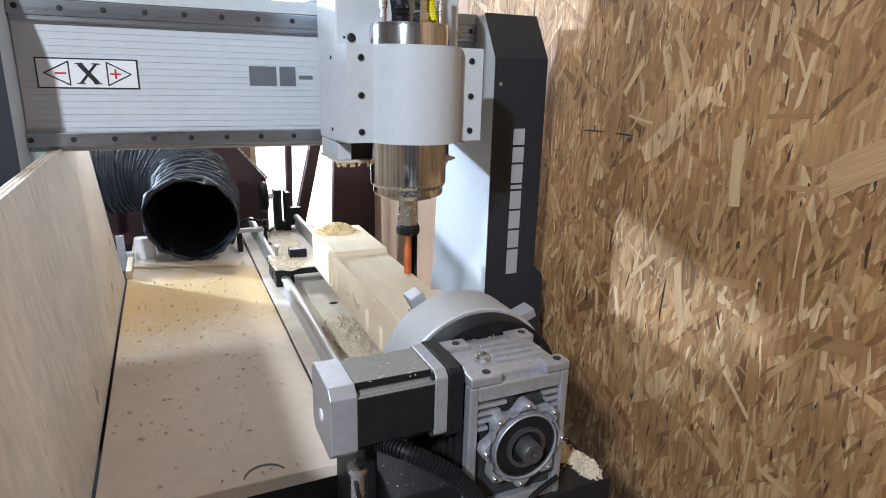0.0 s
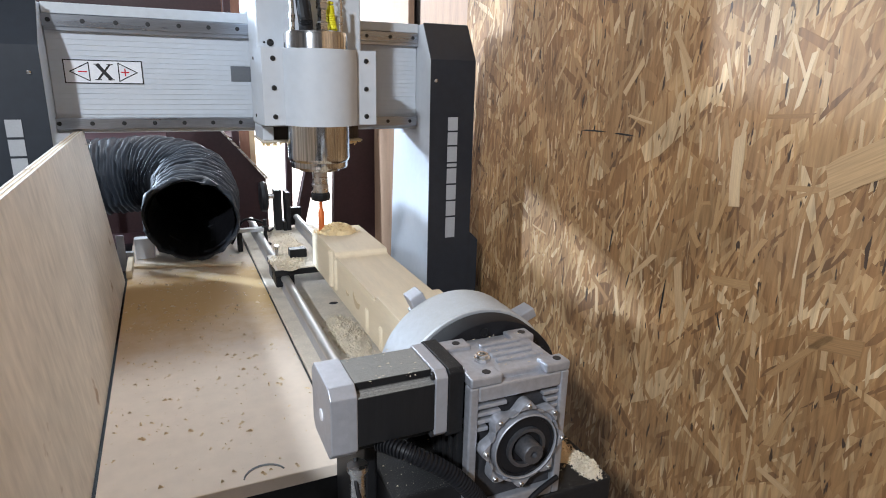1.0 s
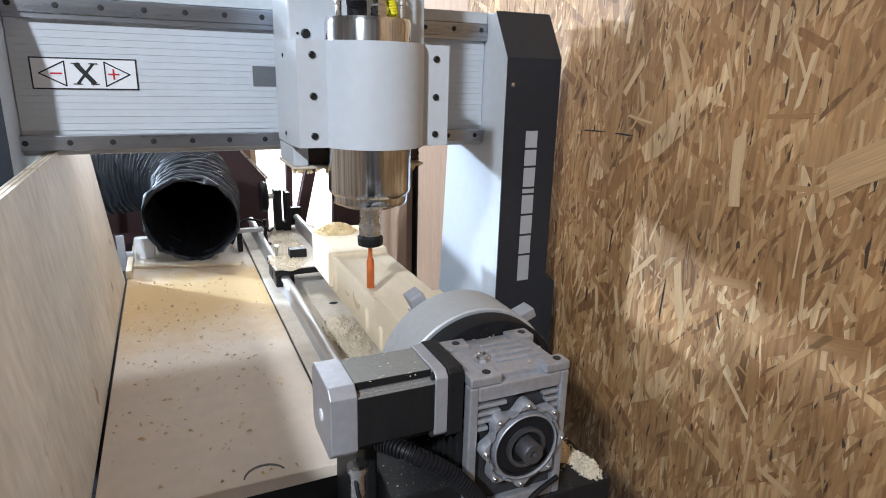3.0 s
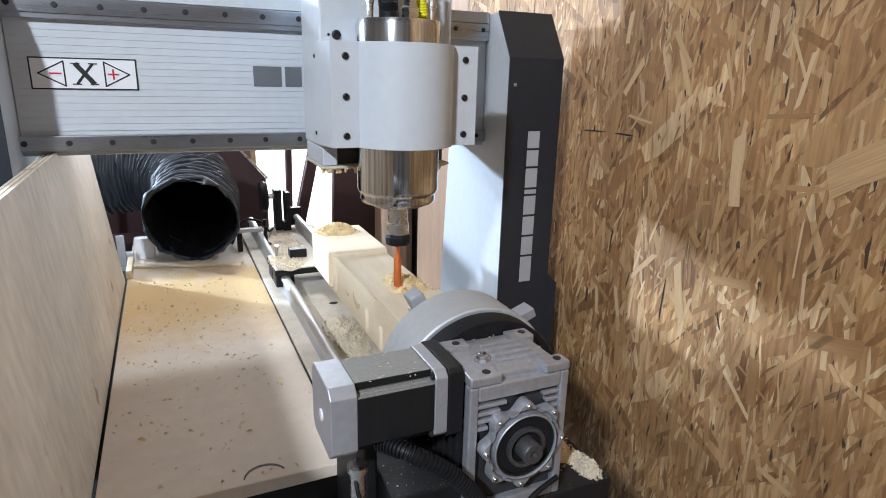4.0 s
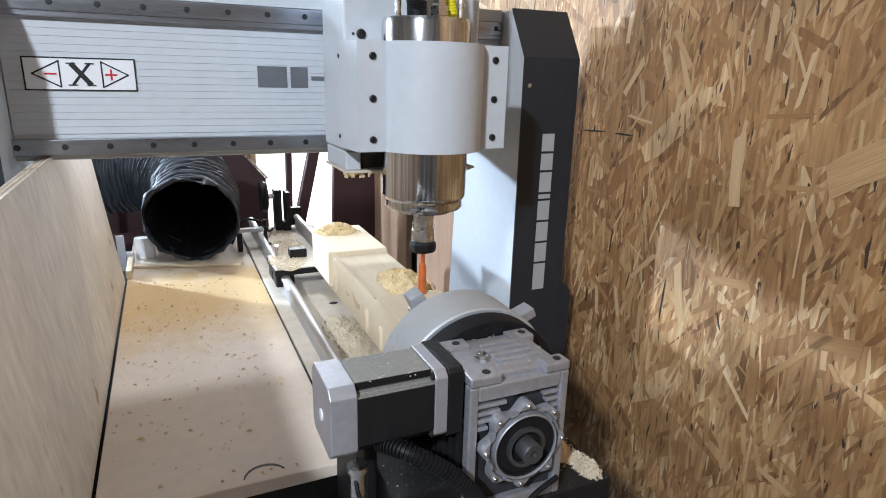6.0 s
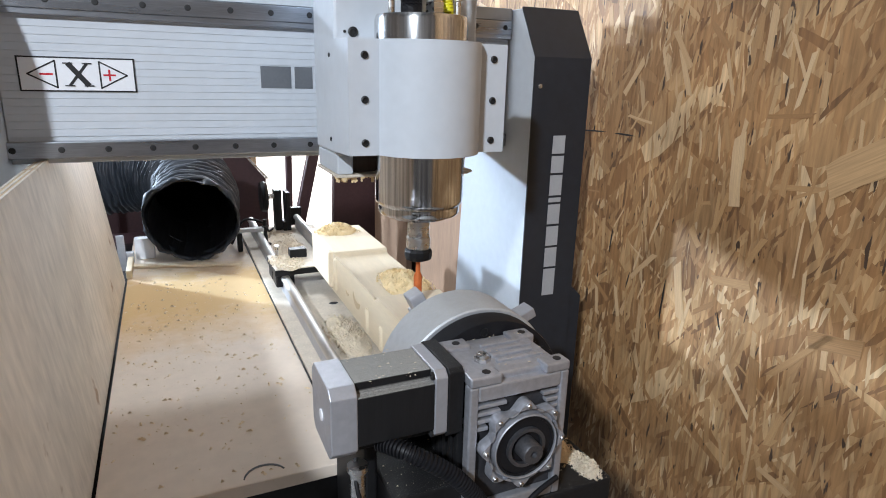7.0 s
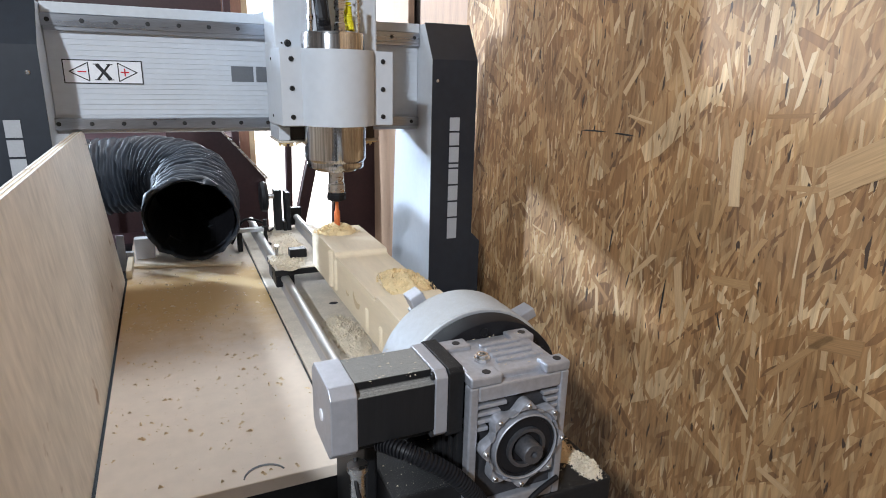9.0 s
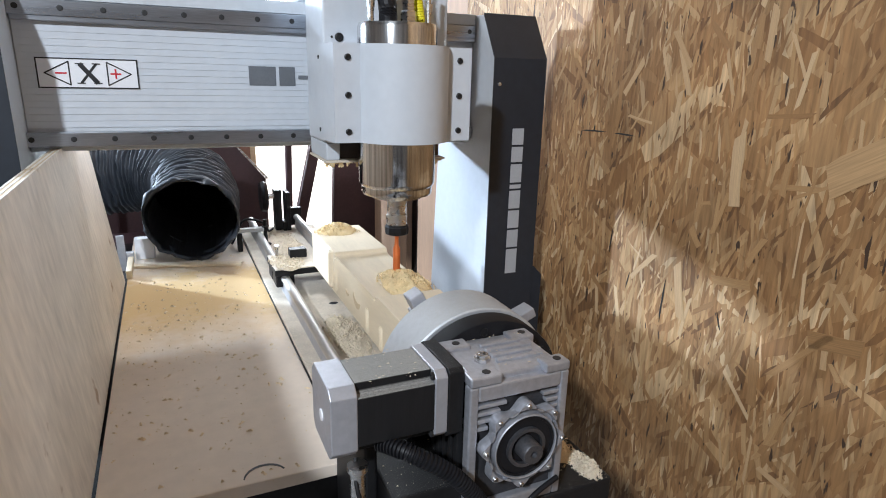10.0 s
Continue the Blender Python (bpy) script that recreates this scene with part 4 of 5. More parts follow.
def build_far_clutter():
    th = thing("end_bearing", "black bearing stand with handwheel at the slide's far end", "bearing stand")
    piece("stand", th, M_BLACKSTEEL, "black upright plates", (0.476, 0.496, 0.64, 0.68, BED + 0.013, BED + 0.135))
    piece("stand_plate", th, M_BLACKSTEEL, "", (0.508, 0.520, 0.63, 0.69, BED + 0.013, BED + 0.128))
    piece("stand_foot", th, M_BLACKSTEEL, "", (0.4965, 0.5075, 0.63, 0.69, BED + 0.0125, BED + 0.04))
    piece("switch_box", th, M_BLACKSTEEL, "small dark box", (0.532, 0.566, 0.705, 0.725, BED + 0.012, BED + 0.065))
    bm = bmesh.new()
    lathe(bm, [(0.012, -0.010), (0.043, -0.009), (0.047, 0), (0.043, 0.009), (0.012, 0.010)], at(0.447, 0.66, BED + 0.115) @ ALONG_X, 36)
    smooth(part("handwheel", bm, M_BLACK, th, "black handwheel"))
    bm = bmesh.new()
    lathe(bm, [(0.008, 0), (0.008, 0.05)], at(0.447, 0.66, BED + 0.115) @ ALONG_X, 16)
    part("wheel_shaft", bm, M_STEEL, th)
    th = thing("clamp_stand", "small screw clamp with a white bar by the duct", "clamp")
    bm = bmesh.new()
    lathe(bm, [(0.015, 0), (0.015, 0.006), (0.006, 0.010), (0.005, 0.045), (0.009, 0.047), (0.009, 0.056), (0.005, 0.058), (0.005, 0.075)], at(0.425, 0.50, BED + 0.0085), 16)
    part("screw", bm, M_BLACKSTEEL, th, "black threaded screw")
    piece("bar", th, M_CHUCK, "pale metal bar", (0.350, 0.421, 0.49, 0.51, BED + 0.052, BED + 0.062))
    piece("foot_post", th, M_BLACKSTEEL, "", (0.350, 0.362, 0.485, 0.515, BED + 0.001, BED + 0.0515))
    th = thing("corner_bracket", "small grey metal bracket beside the fence", "bracket")
    piece("upright", th, M_MOTORCAP, "", (0.062, 0.080, 0.47, 0.476, BED - 0.018, BED + 0.075))
    piece("stub", th, M_MOTORCAP, "", (0.0805, 0.098, 0.471, 0.485, BED + 0.0, BED + 0.03))
    # cables lying at the far end
    bm = bmesh.new()
    pipe(bm, curve_points([(0.34, 0.56, BED + 0.005), (0.38, 0.60, BED + 0.06), (0.43, 0.58, BED + 0.055), (0.45, 0.62, BED + 0.02), (0.47, 0.66, BED + 0.016)], 10), 0.0035, 8)
    tagged(smooth(part("loose_cable", bm, M_BLACK), 80), "thin black cable looped on the table", "cable")


build_far_clutter()


def build_duct():
    """Flexible extraction duct: a wire helix under loose fabric; it comes from behind the fence and bends towards the room."""
    th = thing("extraction_duct", "black flexible dust extraction duct lying on the table", "duct")
    ctrl = [(-0.86, 0.86, 0.115), (-0.80, 0.82, 0.40), (-0.62, 0.80, 0.76), (-0.30, 0.83, 0.92), (-0.05, 0.86, 0.955), (0.13, 0.83, 0.97), (0.235, 0.73, 0.965), (0.258, 0.60, 0.94), (0.240, 0.430, 0.912)]
    pts = curve_points(ctrl, 60)
    rnd = random.Random(9)
    bm = bmesh.new()
    n = 72

    def rad(i):
        return 0.108 + 0.0042 * math.sin(i * 2 * math.pi / 7.0) + 0.0015 * math.sin(i * 0.37)

    vs = pipe(bm, pts, rad, n, False)
    for v in vs:
        v.co += 0.006 * noise.noise_vector(v.co * 22) + 0.003 * noise.noise_vector(v.co * 60)
    smooth(part("duct_skin", bm, M_HOSE, th, "crinkled black duct fabric"), 80)
    bm = bmesh.new()
    pipe(bm, pts[270:], 0.101, 40, False)
    bmesh.ops.reverse_faces(bm, faces=bm.faces)
    part("duct_lining", bm, M_BLACK, th, "dark inside of the duct")
    bm = bmesh.new()
    d = (pts[-1] - pts[-6]).normalized()
    frame_m = Matrix.Translation(pts[-1]) @ d.to_track_quat("Z", "Y").to_matrix().to_4x4()
    vs = lathe(bm, [(0.101, -0.02), (0.104, 0.004), (0.109, 0.006), (0.113, -0.006), (0.111, -0.02)], frame_m, 72, False)
    for v in vs:
        v.co += 0.013 * noise.noise_vector(v.co * 24) + 0.004 * noise.noise_vector(v.co * 90)
    smooth(part("duct_lip", bm, M_HOSE, th, "ragged folded duct rim"), 80)


build_duct()


def build_background():
    # dark machine stand with a slanting edge, and braces in front of the daylight
    th = thing("dust_collector_stand", "dark maroon steel panel with a slanting edge", "machine stand")
    bm = bmesh.new()
    prism(bm, [(0.20, 0.0), (0.54, 0.0), (0.53, 0.88), (0.32, 1.13), (0.20, 1.25)], 0.02, at(0, 1.2, 0) @ TO_Y)
    part("panel", bm, M_DARKFRAME, th)
    bm = bmesh.new()
    d = math.degrees(math.atan2(0.25, -0.21))
    box(bm, 0, 0.40, -0.008, 0.008, -0.004, 0.004, 0.001, m=at(0.535, 1.172, 0.882) @ Matrix.Rotation(radians(-d), 4, "Y"))
    part("edge_bar", bm, M_STEEL, th, "thin bright edge bar")
    th = thing("door_brace", "dark slanting timber brace before the bright doorway", "brace")
    bm = bmesh.new()
    box(bm, -0.022, 0.022, -0.02, 0.02, -0.85, 0.62, 0.003, m=at(0.725, 1.35, 0.84) @ Matrix.Rotation(radians(13), 4, "Y"))
    part("brace", bm, M_DARKFRAME, th)
    bm = bmesh.new()
    box(bm, -0.012, 0.012, -0.015, 0.015, -0.80, 0.55, 0.003, m=at(0.655, 1.4, 0.83) @ Matrix.Rotation(radians(1.5), 4, "Y"))
    part("mullion", bm, M_DARKFRAME, th)
    bm = bmesh.new()
    box(bm, 0.0, 0.22, 0, 0.04, 0.0, 1.30, 0.004, m=at(0.80, 1.32, 0) @ Matrix.Rotation(radians(2), 4, "Y"))
    tagged(part("dark_door_leaf", bm, M_DARKFRAME), "dark maroon door leaf standing open", "door")
    # timber boards between the strand board and the doorway
    for k, (y, w, ma) in enumerate(((0.915, 0.205, M_BROWNWOOD), (1.125, 0.22, M_BROWNWOOD), (1.35, 0.20, M_REDWOOD))):
        bm = bmesh.new()
        box(bm, X1 + 0.002 + 0.006 * k, X1 + 0.026 + 0.006 * k, y, y + w, 0, ZC - 0.002, 0.003)
        tagged(part("timber_board", bm, ma), "brown vertical timber wall board", "wall board", "timber wall boards")
    # dark shelf mass behind the fence
    th = thing("storage_rack", "dark steel rack in the shade behind the table", "rack")
    for z in (0.45, 0.95, 1.45):
        piece("shelf", th, M_DARKFRAME, "", (-0.75, 0.50, 1.75, 2.12, z, z + 0.03))
    for x in (-0.75, -0.15, 0.47):
        piece("upright", th, M_DARKFRAME, "", (x, x + 0.03, 1.72, 1.7495, 0, 1.6))
    piece("back_panel", th, M_DARKFRAME, "", (-0.75, 0.50, 2.125, 2.14, 0.0, 1.6))


build_background()


def build_conduit():
    bm = bmesh.new()
    pts = curve_points([(0.362, -0.672, 0.930), (0.385, -0.700, 0.928), (0.420, -0.712, 0.906), (0.445, -0.716, 0.878), (0.462, -0.712, 0.850), (0.470, -0.704, 0.815)], 60)
    pipe(bm, pts, lambda i: 0.0080 + 0.0011 * (1 if (i // 3) % 2 else -1), 16)
    tagged(smooth(part("corrugated_conduit", bm, M_BLACK), 30), "black corrugated cable conduit under the motor", "conduit")
    bm = bmesh.new()
    pipe(bm, curve_points([(0.336, -0.683, 0.925), (0.333, -0.70, 0.90), (0.343, -0.705, 0.875), (0.366, -0.705, 0.856), (0.40, -0.70, 0.835), (0.42, -0.695, 0.80)], 14), 0.0022, 8)
    tagged(smooth(part("motor_wire", bm, M_BLACK), 80), "thin black motor wire", "wire")
    bm = bmesh.new()
    pipe(bm, curve_points([(0.47, -0.708, 0.838), (0.50, -0.716, 0.836), (0.53, -0.712, 0.850), (0.556, -0.708, 0.858)], 14), 0.003, 8)
    tagged(smooth(part("sensor_cable", bm, M_BLACK), 80), "black sensor cable across the gearbox foot", "cable")


build_conduit()


def heap(name, label, centre, rx, ry, h, seed, material=None):
    """A loose pile of chips: a rough mound with chips on it."""
    rnd = random.Random(seed)
    bm = bmesh.new()
    rings, n = 14, 40
    grid = []
    for i in range(rings + 1):
        f = i / rings
        row = []
        for k in range(n):
            a = 2 * math.pi * k / n
            e = 1 + 0.22 * noise.noise(Vector((math.cos(a) * 1.3, math.sin(a) * 1.3, seed)))
            x, y = rx * f * e * math.cos(a), ry * f * e * math.sin(a)
            z = h * (1 - f ** 2.2) * (1 + 0.5 * noise.noise(Vector((x * 70, y * 70, seed * 3.1)))) + 0.004 * noise.noise(Vector((x * 260, y * 260, seed))) * (1 - f)
            row.append(bm.verts.new((x, y, z if i < rings else -0.001)))
        grid.append(row)
    for a, b in zip(grid, grid[1:]):
        for k in range(n):
            bm.faces.new((a[k], a[(k + 1) % n], b[(k + 1) % n], b[k]))
    for _ in range(900):
        a, f = rnd.random() * 6.283, rnd.random() ** 0.6 * 1.12
        x, y = rx * f * math.cos(a), ry * f * math.sin(a)
        z = max(0.0, h * (1 - min(1, f) ** 2.2)) + 0.001
        s = 0.0006 + rnd.random() ** 2 * 0.0026
        q = Euler((rnd.random() * 3, rnd.random() * 3, rnd.random() * 6)).to_matrix()
        vs = [bm.verts.new(Vector((x, y, z)) + q @ Vector(c)) for c in ((-s, -s * 0.4, 0), (0, -s * 0.4, s * 0.5), (s, -s * 0.4, 0), (s, s * 0.4, 0), (0, s * 0.4, s * 0.5), (-s, s * 0.4, 0))]
        bm.faces.new((vs[0], vs[1], vs[4], vs[5]))
        bm.faces.new((vs[1], vs[2], vs[3], vs[4]))
    ob = part(name, bm, material or M_CHIPS)
    ob.location = centre
    return tagged(ob, label, "wood chips", kind="stuff")


WORK_TOP = RZ + 0.042
heap("chip_heap", "pale wood chips heaped on the far end of the blank", (0.518, 0.078, WORK_TOP - 0.001), 0.044, 0.036, 0.017, 3)
heap("chip_heap", "pale wood chips on the slide plate", (0.470, -0.17, BED + 0.012), 0.035, 0.10, 0.006, 5, M_PALECHIPS)
heap("chip_heap", "wood chips lodged before the chuck", (0.505, -0.36, BED + 0.012), 0.075, 0.085, 0.03, 6)
heap("chip_heap", "pale dust heaped on the bracket's corner", (0.624, -0.668, 0.8275), 0.015, 0.028, 0.005, 8, M_PALECHIPS)
heap("chip_heap", "brown chips on the bracket beside the gearbox", (0.605, -0.60, 0.8275), 0.03, 0.06, 0.022, 11, M_CHIPFLECK)
heap("chip_heap", "pale chips on the tailstock plate", (0.420, 0.15, BED + 0.065), 0.035, 0.06, 0.002, 12, M_PALECHIPS)
heap("chip_heap", "pale chips on the far slide plate", (0.478, 0.45, BED + 0.0118), 0.04, 0.18, 0.003, 14, M_PALECHIPS)
MOVING_HEAP = heap("chip_heap", "fresh chips gathering in the milled pocket", (0.545, -0.27, WORK_TOP - 0.009), 0.040, 0.075, 0.018, 21)


def scatter():
    """Loose chips all over the table board."""
    rnd = random.Random(17)
    bm = bmesh.new()
    for _ in range(1500):
        x, y = rnd.uniform(0.09, 0.37), -0.51 + 1.0 * rnd.random()
        if rnd.random() > 0.35 + 0.65 * math.exp(-((y - 0.05) / 0.25) ** 2):
            continue
        s = 0.0004 + 0.0022 * rnd.random() ** 4
        c, d = math.cos(rnd.random() * 6.28), math.sin(rnd.random() * 6.28)
        t = rnd.random() * s
        vs = [bm.verts.new((x + u * c * 1.8 - v * d * 0.7, y + u * d * 1.8 + v * c * 0.7, BED + w)) for u, v, w in ((-s, -s, 0), (s, -s, 0), (s, s, 0), (-s, s, 0.0), (-0.3 * s, 0, s * 0.9 + t), (0.4 * s, 0, s * 0.7))]
        for q in ((0, 1, 5, 4), (2, 3, 4, 5), (1, 2, 5), (3, 0, 4)):
            bm.faces.new([vs[i] for i in q])
    tagged(part("scattered_chips", bm, M_CHIPFLECK), "loose wood chips scattered over the table board", "wood chips", kind="stuff")


scatter()


def dust_crumbs():
    """Small crumbs of wood on the drive's upper faces and the slide plate."""
    rnd = random.Random(41)
    bm = bmesh.new()
    spots = ((0.342, 0.412, -0.685, -0.615, 1.0006, 70), (0.455, 0.562, -0.692, -0.612, 0.9925, 60), (0.386, 0.465, 0.105, 0.21, BED + 0.0658, 90), (0.425, 0.53, -0.30, 0.08, BED + 0.0122, 260), (0.425, 0.53, 0.23, 0.60, BED + 0.0122, 260), (0.46, 0.64, -0.70, -0.60, 0.8282, 120), (0.375, 0.448, -0.686, -0.60, 0.8682, 60), (0.376, 0.402, -0.30, 0.30, BED + 0.0082, 120), (0.10, 0.37, 0.36, 0.42, BED + 0.0003, 60))
    for x0, x1, y0, y1, z, count in spots:
        for _ in range(count):
            x, y = rnd.uniform(x0, x1), rnd.uniform(y0, y1)
            s = 0.0003 + 0.0011 * rnd.random() ** 3
            top = bm.verts.new(Vector((x, y, z + s * 0.9)))
            ring = [bm.verts.new(Vector((x, y, z + 0.0001)) + Vector((s * 1.6 * math.cos(k * 2.09 + s * 900), s * math.sin(k * 2.09 + s * 900), 0))) for k in range(3)]
            for k in range(3):
                bm.faces.new((ring[k], ring[(k + 1) % 3], top))
    tagged(part("wood_crumbs", bm, M_PALECHIPS), "pale wood crumbs on the drive and slide", "wood chips", kind="stuff")


dust_crumbs()


# ---------------------------------------------------------------- single strands on the board wall
M_FLAKE = bpy.data.materials.new("wood_strand")


def build_flake_material():
    ma = M_FLAKE
    ma.use_nodes = True
    N, L = ma.node_tree.nodes, ma.node_tree.links
    bs = N["Principled BSDF"]
    info = N.new("ShaderNodeObjectInfo")
    cr = N.new("ShaderNodeValToRGB")
    cr.color_ramp.elements[0].color, cr.color_ramp.elements[1].color = (0.29, 0.15, 0.058, 1), (0.56, 0.385, 0.215, 1)
    e = cr.color_ramp.elements.new(0.6)
    e.color = (0.40, 0.232, 0.10, 1)
    L.new(info.outputs["Random"], cr.inputs[0])
    tc = N.new("ShaderNodeTexCoord")
    mp = N.new("ShaderNodeMapping")
    mp.inputs["Scale"].default_value = (1, 9, 0.8)
    L.new(tc.outputs["Object"], mp.inputs[0])
    no = N.new("ShaderNodeTexNoise")
    no.inputs["Scale"].default_value, no.inputs["Detail"].default_value = 2.5, 6
    L.new(mp.outputs[0], no.inputs[0])
    mr = N.new("ShaderNodeMapRange")
    mr.inputs["From Min"].default_value, mr.inputs["From Max"].default_value = 0.25, 0.75
    mr.inputs["To Min"].default_value, mr.inputs["To Max"].default_value = 0.72, 1.18
    L.new(no.outputs[0], mr.inputs[0])
    mul = N.new("ShaderNodeMix")
    mul.data_type, mul.blend_type = "RGBA", "MULTIPLY"
    mul.inputs[0].default_value = 1.0
    L.new(cr.outputs[0], mul.inputs[6]), L.new(mr.outputs[0], mul.inputs[7])
    L.new(mul.outputs[2], bs.inputs["Base Color"])
    bs.inputs["Roughness"].default_value = 0.6


build_flake_material()


def build_strands():
    rnd = random.Random(31)
    shapes = []
    for k in range(8):
        # unit strand: 1 wide in y, 1 long in z, ragged ends
        bm = bmesh.new()
        n = 4
        left = [(-0.5 + rnd.uniform(-0.07, 0.1), -0.5 + i / (n - 1) + rnd.uniform(-0.05, 0.05)) for i in range(n)]
        right = [(0.5 + rnd.uniform(-0.1, 0.07), -0.5 + i / (n - 1) + rnd.uniform(-0.12, 0.12)) for i in range(n)]
        o = left + right[::-1]
        prism(bm, o, 1.0, Matrix(((0, 0, -1, 0), (1, 0, 0, 0), (0, 1, 0, 0), (0, 0, 0, 1))))
        me = bpy.data.meshes.new("strand")
        bm.to_mesh(me)
        bm.free()
        me.materials.append(M_FLAKE)
        shapes.append(me)

    def strand(y, z, turn, width, length, thick, k):
        ob = new("strand", shapes[k])
        ob.parent = WALL
        ob.matrix_local = Matrix.LocRotScale((X1 + 0.0002, y, z), Euler((radians(turn), 0, 0)), (thick, width, length))

    for y, z, turn, w, ln, k in ((-0.70, 1.185, 58, 0.045, 0.115, 0), (-0.509, 1.150, -4, 0.020, 0.105, 1), (-0.663, 0.902, 38, 0.010, 0.12, 2), (-0.706, 0.939, 78, 0.026, 0.075, 3), (-0.43, 0.92, -14, 0.020, 0.105, 4), (-0.60, 0.825, -6, 0.018, 0.075, 5), (-0.535, 0.972, 80, 0.016, 0.07, 6), (-0.466, 0.745, 32, 0.008, 0.06, 7)):
        strand(y, z, turn, w, ln, 0.0011, k)
    for i in range(280):
        y = rnd.uniform(-0.86, 0.30)
        z = rnd.uniform(0.62, 1.42)
        turn = rnd.gauss(0, 15) if rnd.random() < 0.8 else rnd.uniform(-90, 90)
        ln = rnd.uniform(0.02, 0.085)
        strand(y, z, turn, rnd.uniform(0.003, 0.012), ln, 0.0003 + 0.0004 * rnd.random(), i % 8)
    # dark splits in the board
    for y, z, turn, w, ln in ((-0.155, 1.1755, 88, 0.003, 0.085), (-0.247, 1.177, 91, 0.0032, 0.06), (-0.155, 1.182, 5, 0.002, 0.014), (-0.3945, 0.89, 3, 0.0035, 0.085), (-0.24, 0.965, 6, 0.003, 0.05), (-0.52, 0.90, -20, 0.0022, 0.03), (-0.30, 0.90, 12, 0.0022, 0.035)):
        bm = bmesh.new()
        prism(bm, [(-0.5 * w, -0.5 * ln), (0.4 * w, -0.3 * ln), (0.5 * w, 0.2 * ln), (0, 0.5 * ln), (-0.5 * w, 0.1 * ln)], 0.0013, Matrix(((0, 0, -1, 0), (1, 0, 0, 0), (0, 1, 0, 0), (0, 0, 0, 1))))
        bmesh.ops.transform(bm, matrix=at(X1 + 0.0002, y, z) @ Matrix.Rotation(radians(turn), 4, "X"), verts=bm.verts)
        part("split", bm, M_INK, WALL, "dark split in the board")


build_strands()

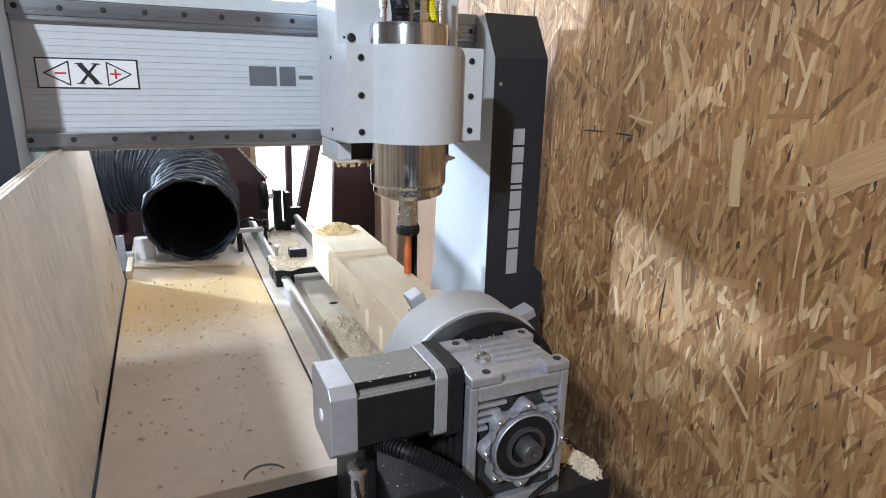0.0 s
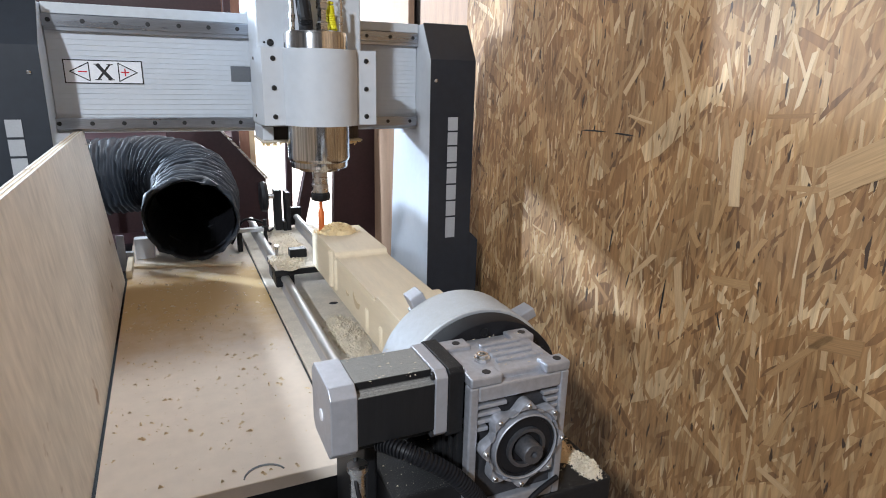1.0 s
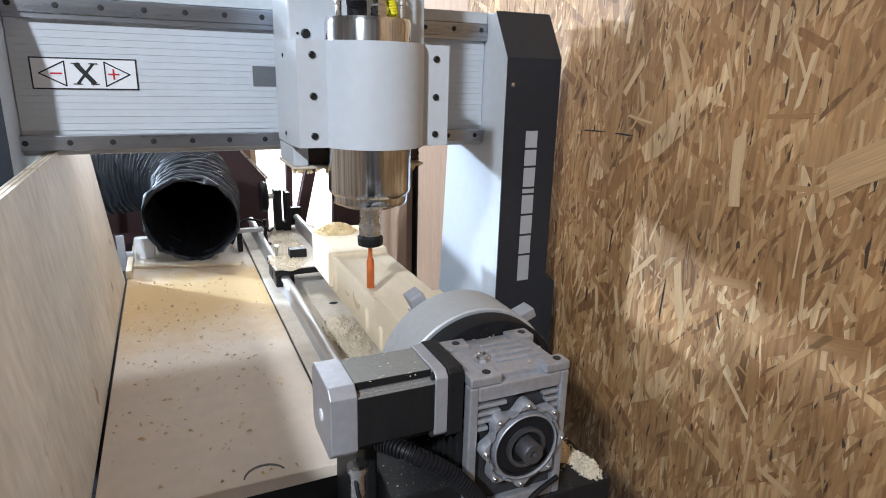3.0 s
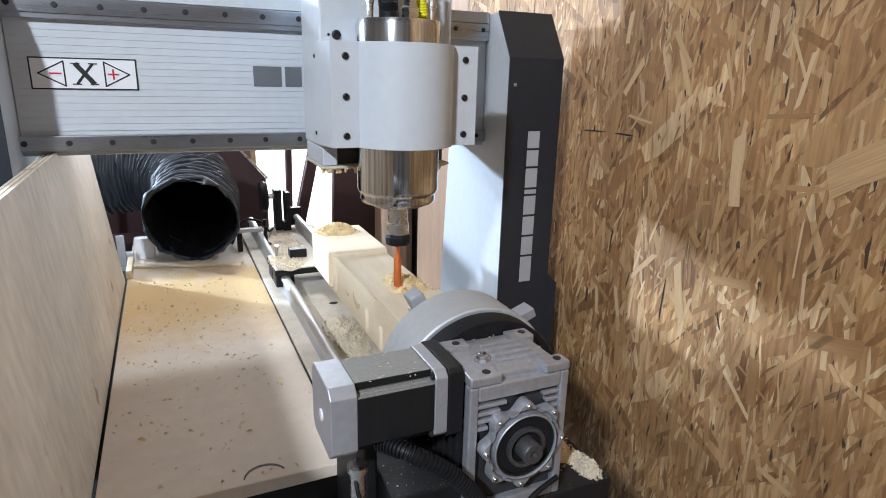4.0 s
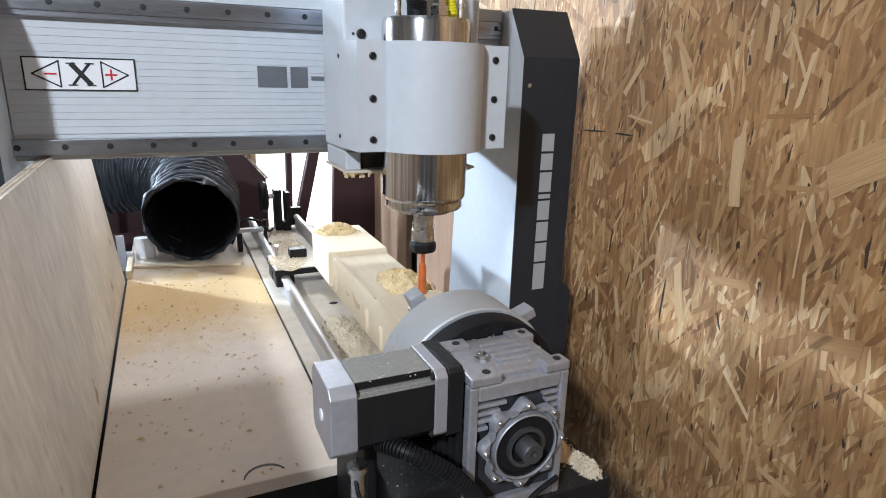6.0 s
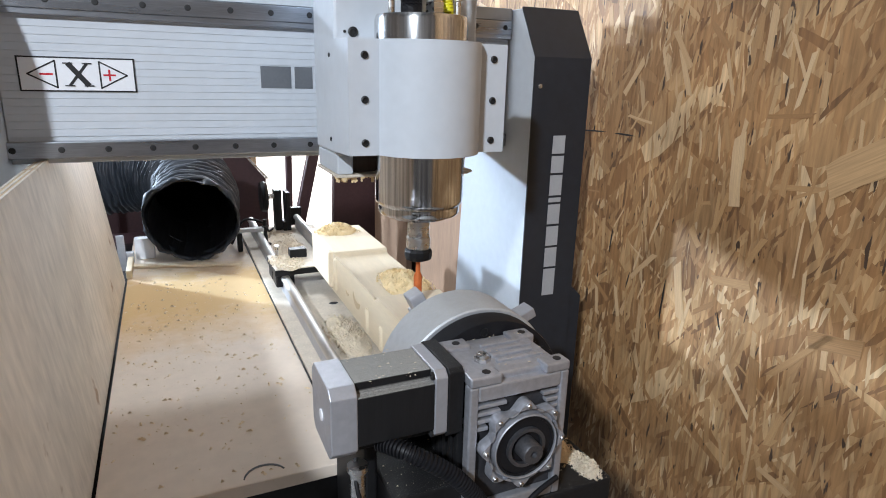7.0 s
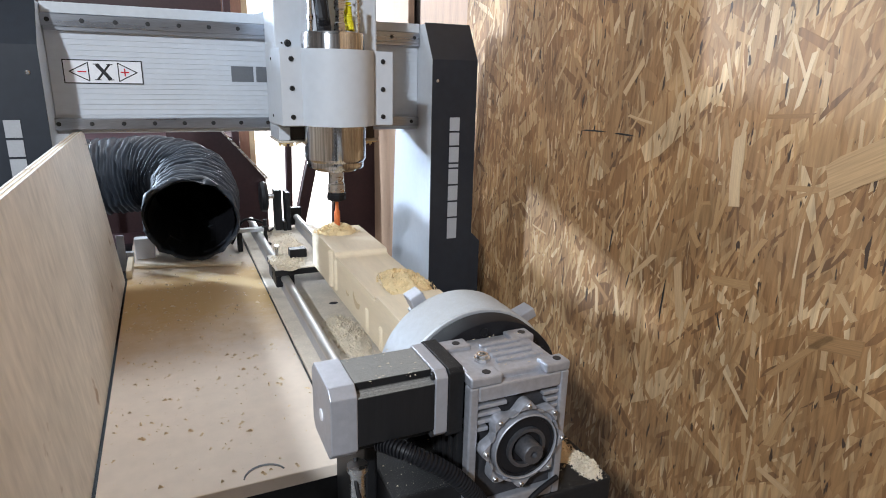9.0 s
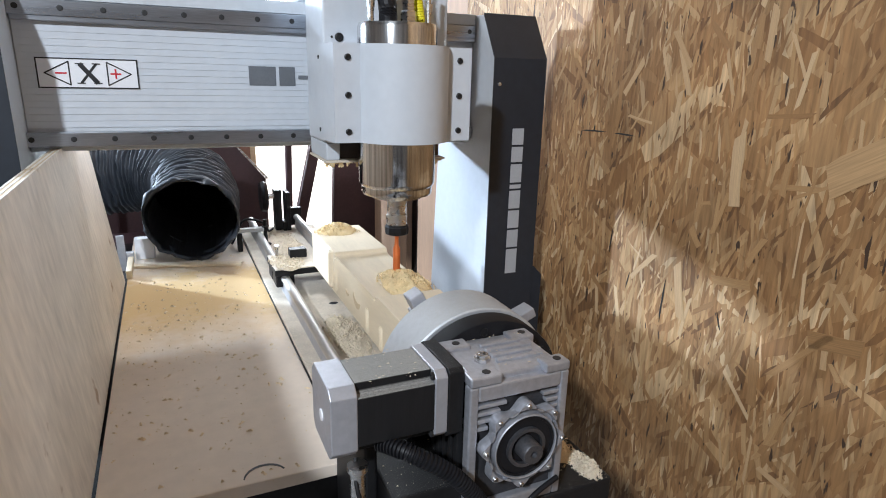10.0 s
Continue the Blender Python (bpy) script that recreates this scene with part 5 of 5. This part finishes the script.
# ---------------------------------------------------------------- what moves: seconds, head x, gantry y
ROWS = [
    (0, 0.5611, 0), (0.1, 0.5243, -0.0214), (0.2, 0.5601, -0.0256), (0.3, 0.4945, -0.0214), (0.4, 0.5567, -0.0044), (0.5, 0.5618, 0.0685),
    (0.6, 0.5738, 0.1218), (0.7, 0.5597, 0.191), (0.8, 0.5612, 0.2545), (0.9, 0.5491, 0.3103), (1, 0.4866, 0.3205), (1.1, 0.5209, 0.304),
    (1.2, 0.5526, 0.2976), (1.3, 0.4887, 0.3168), (1.4, 0.4796, 0.3103), (1.5, 0.479, 0.2342), (1.6, 0.4803, 0.1117), (1.7, 0.4791, -0.0214),
    (1.8, 0.4816, -0.0172), (1.9, 0.5095, -0.0297), (2, 0.5533, -0.0203), (2.1, 0.4843, -0.0256), (2.2, 0.51, -0.0339), (2.3, 0.5454, -0.0421),
    (2.4, 0.4834, -0.0297), (2.5, 0.5187, -0.0243), (2.6, 0.547, -0.0421), (2.7, 0.4791, -0.0421), (2.8, 0.518, -0.0439), (2.9, 0.546, -0.0457), (3.0, 0.479, -0.0476), (3.1, 0.518, -0.0494), (3.2, 0.546, -0.0512), (3.3, 0.479, -0.0530), (3.4, 0.518, -0.0548), (3.5, 0.546, -0.0566), (3.6, 0.479, -0.0585), (3.7, 0.518, -0.0603),
    (3.8, 0.5425, -0.0621), (3.9, 0.477, -0.0581),
    (4, 0.5225, -0.0554), (4.1, 0.5425, -0.0621), (4.2, 0.479, -0.0621), (4.3, 0.5198, -0.0661), (4.4, 0.5445, -0.0661), (4.5, 0.4807, -0.0596),
    (4.6, 0.5222, -0.0739), (4.7, 0.5424, -0.0777), (4.8, 0.4832, -0.0816), (4.9, 0.5219, -0.0854), (5, 0.5495, -0.0794), (5.1, 0.4786, -0.0892),
    (5.2, 0.4996, -0.1079), (5.3, 0.5593, -0.1645), (5.4, 0.5507, -0.1645), (5.5, 0.5523, -0.1533), (5.6, 0.5247, -0.1577), (5.7, 0.5549, -0.1404),
    (6.8, 0.4997, -0.0854), (6.9, 0.5111, -0.1079), (7, 0.5228, -0.1419), (7.1, 0.5269, -0.1508), (7.2, 0.5432, -0.1042), (7.3, 0.4796, -0.0968),
    (7.4, 0.5159, -0.1116), (7.5, 0.5439, -0.1198), (7.6, 0.4987, -0.1473), (7.7, 0.5468, -0.1116), (7.8, 0.4896, -0.0968), (7.9, 0.5168, -0.093),
    (8, 0.5352, -0.1225), (8.1, 0.4928, -0.1439), (8.2, 0.4903, -0.0581), (8.3, 0.4878, 0.0725), (8.4, 0.4872, 0.1966), (8.5, 0.4851, 0.3177),
    (8.6, 0.4816, 0.3103), (8.7, 0.5229, 0.304), (8.8, 0.5484, 0.2976), (8.9, 0.4936, 0.3103), (9, 0.5186, 0.3101), (9.1, 0.5512, 0.2913),
    (9.2, 0.4895, 0.2976), (9.3, 0.5144, 0.2913), (9.4, 0.5525, 0.2789), (9.5, 0.5654, 0.1889), (9.6, 0.5649, 0.0584), (9.7, 0.558, -0.0001),
    (9.8, 0.4945, -0.0214), (9.9, 0.492, -0.0256), (10, 0.5424, 0.0041)]


def motions():
    walk(GANTRY, [(t, pose(0, y, 0)) for t, x, y in ROWS])
    walk(HEAD, [(t, pose(x, y, 0)) for t, x, y in ROWS])
    # the spindle is raised clear of the work for each long pass
    lift = [(0.0, 0.0), (1.2, 0.0), (1.3, 0.0015), (1.4, 0.0130), (1.5, 0.0185), (1.6, 0.0192), (1.7, 0.0195), (1.8, 0.0015), (1.9, 0.0), (5.1, 0.0), (5.2, 0.0135), (5.3, 0.0082), (5.4, 0.0), (8.0, 0.0), (8.1, 0.0128), (8.2, 0.0186), (8.3, 0.0195), (8.4, 0.0180), (8.5, 0.0182), (8.6, 0.0), (10.0, 0.0)]
    for ob in LIFTED:
        walk(ob, [(t, pose(0, 0, z)) for t, z in lift])
    low, high = pose(0.545, -0.27, WORK_TOP - 0.045), pose(0.545, -0.27, WORK_TOP - 0.009)
    walk(MOVING_HEAP, [(0.0, low), (2.7, low), (4.6, high), (10.0, high)])


motions()
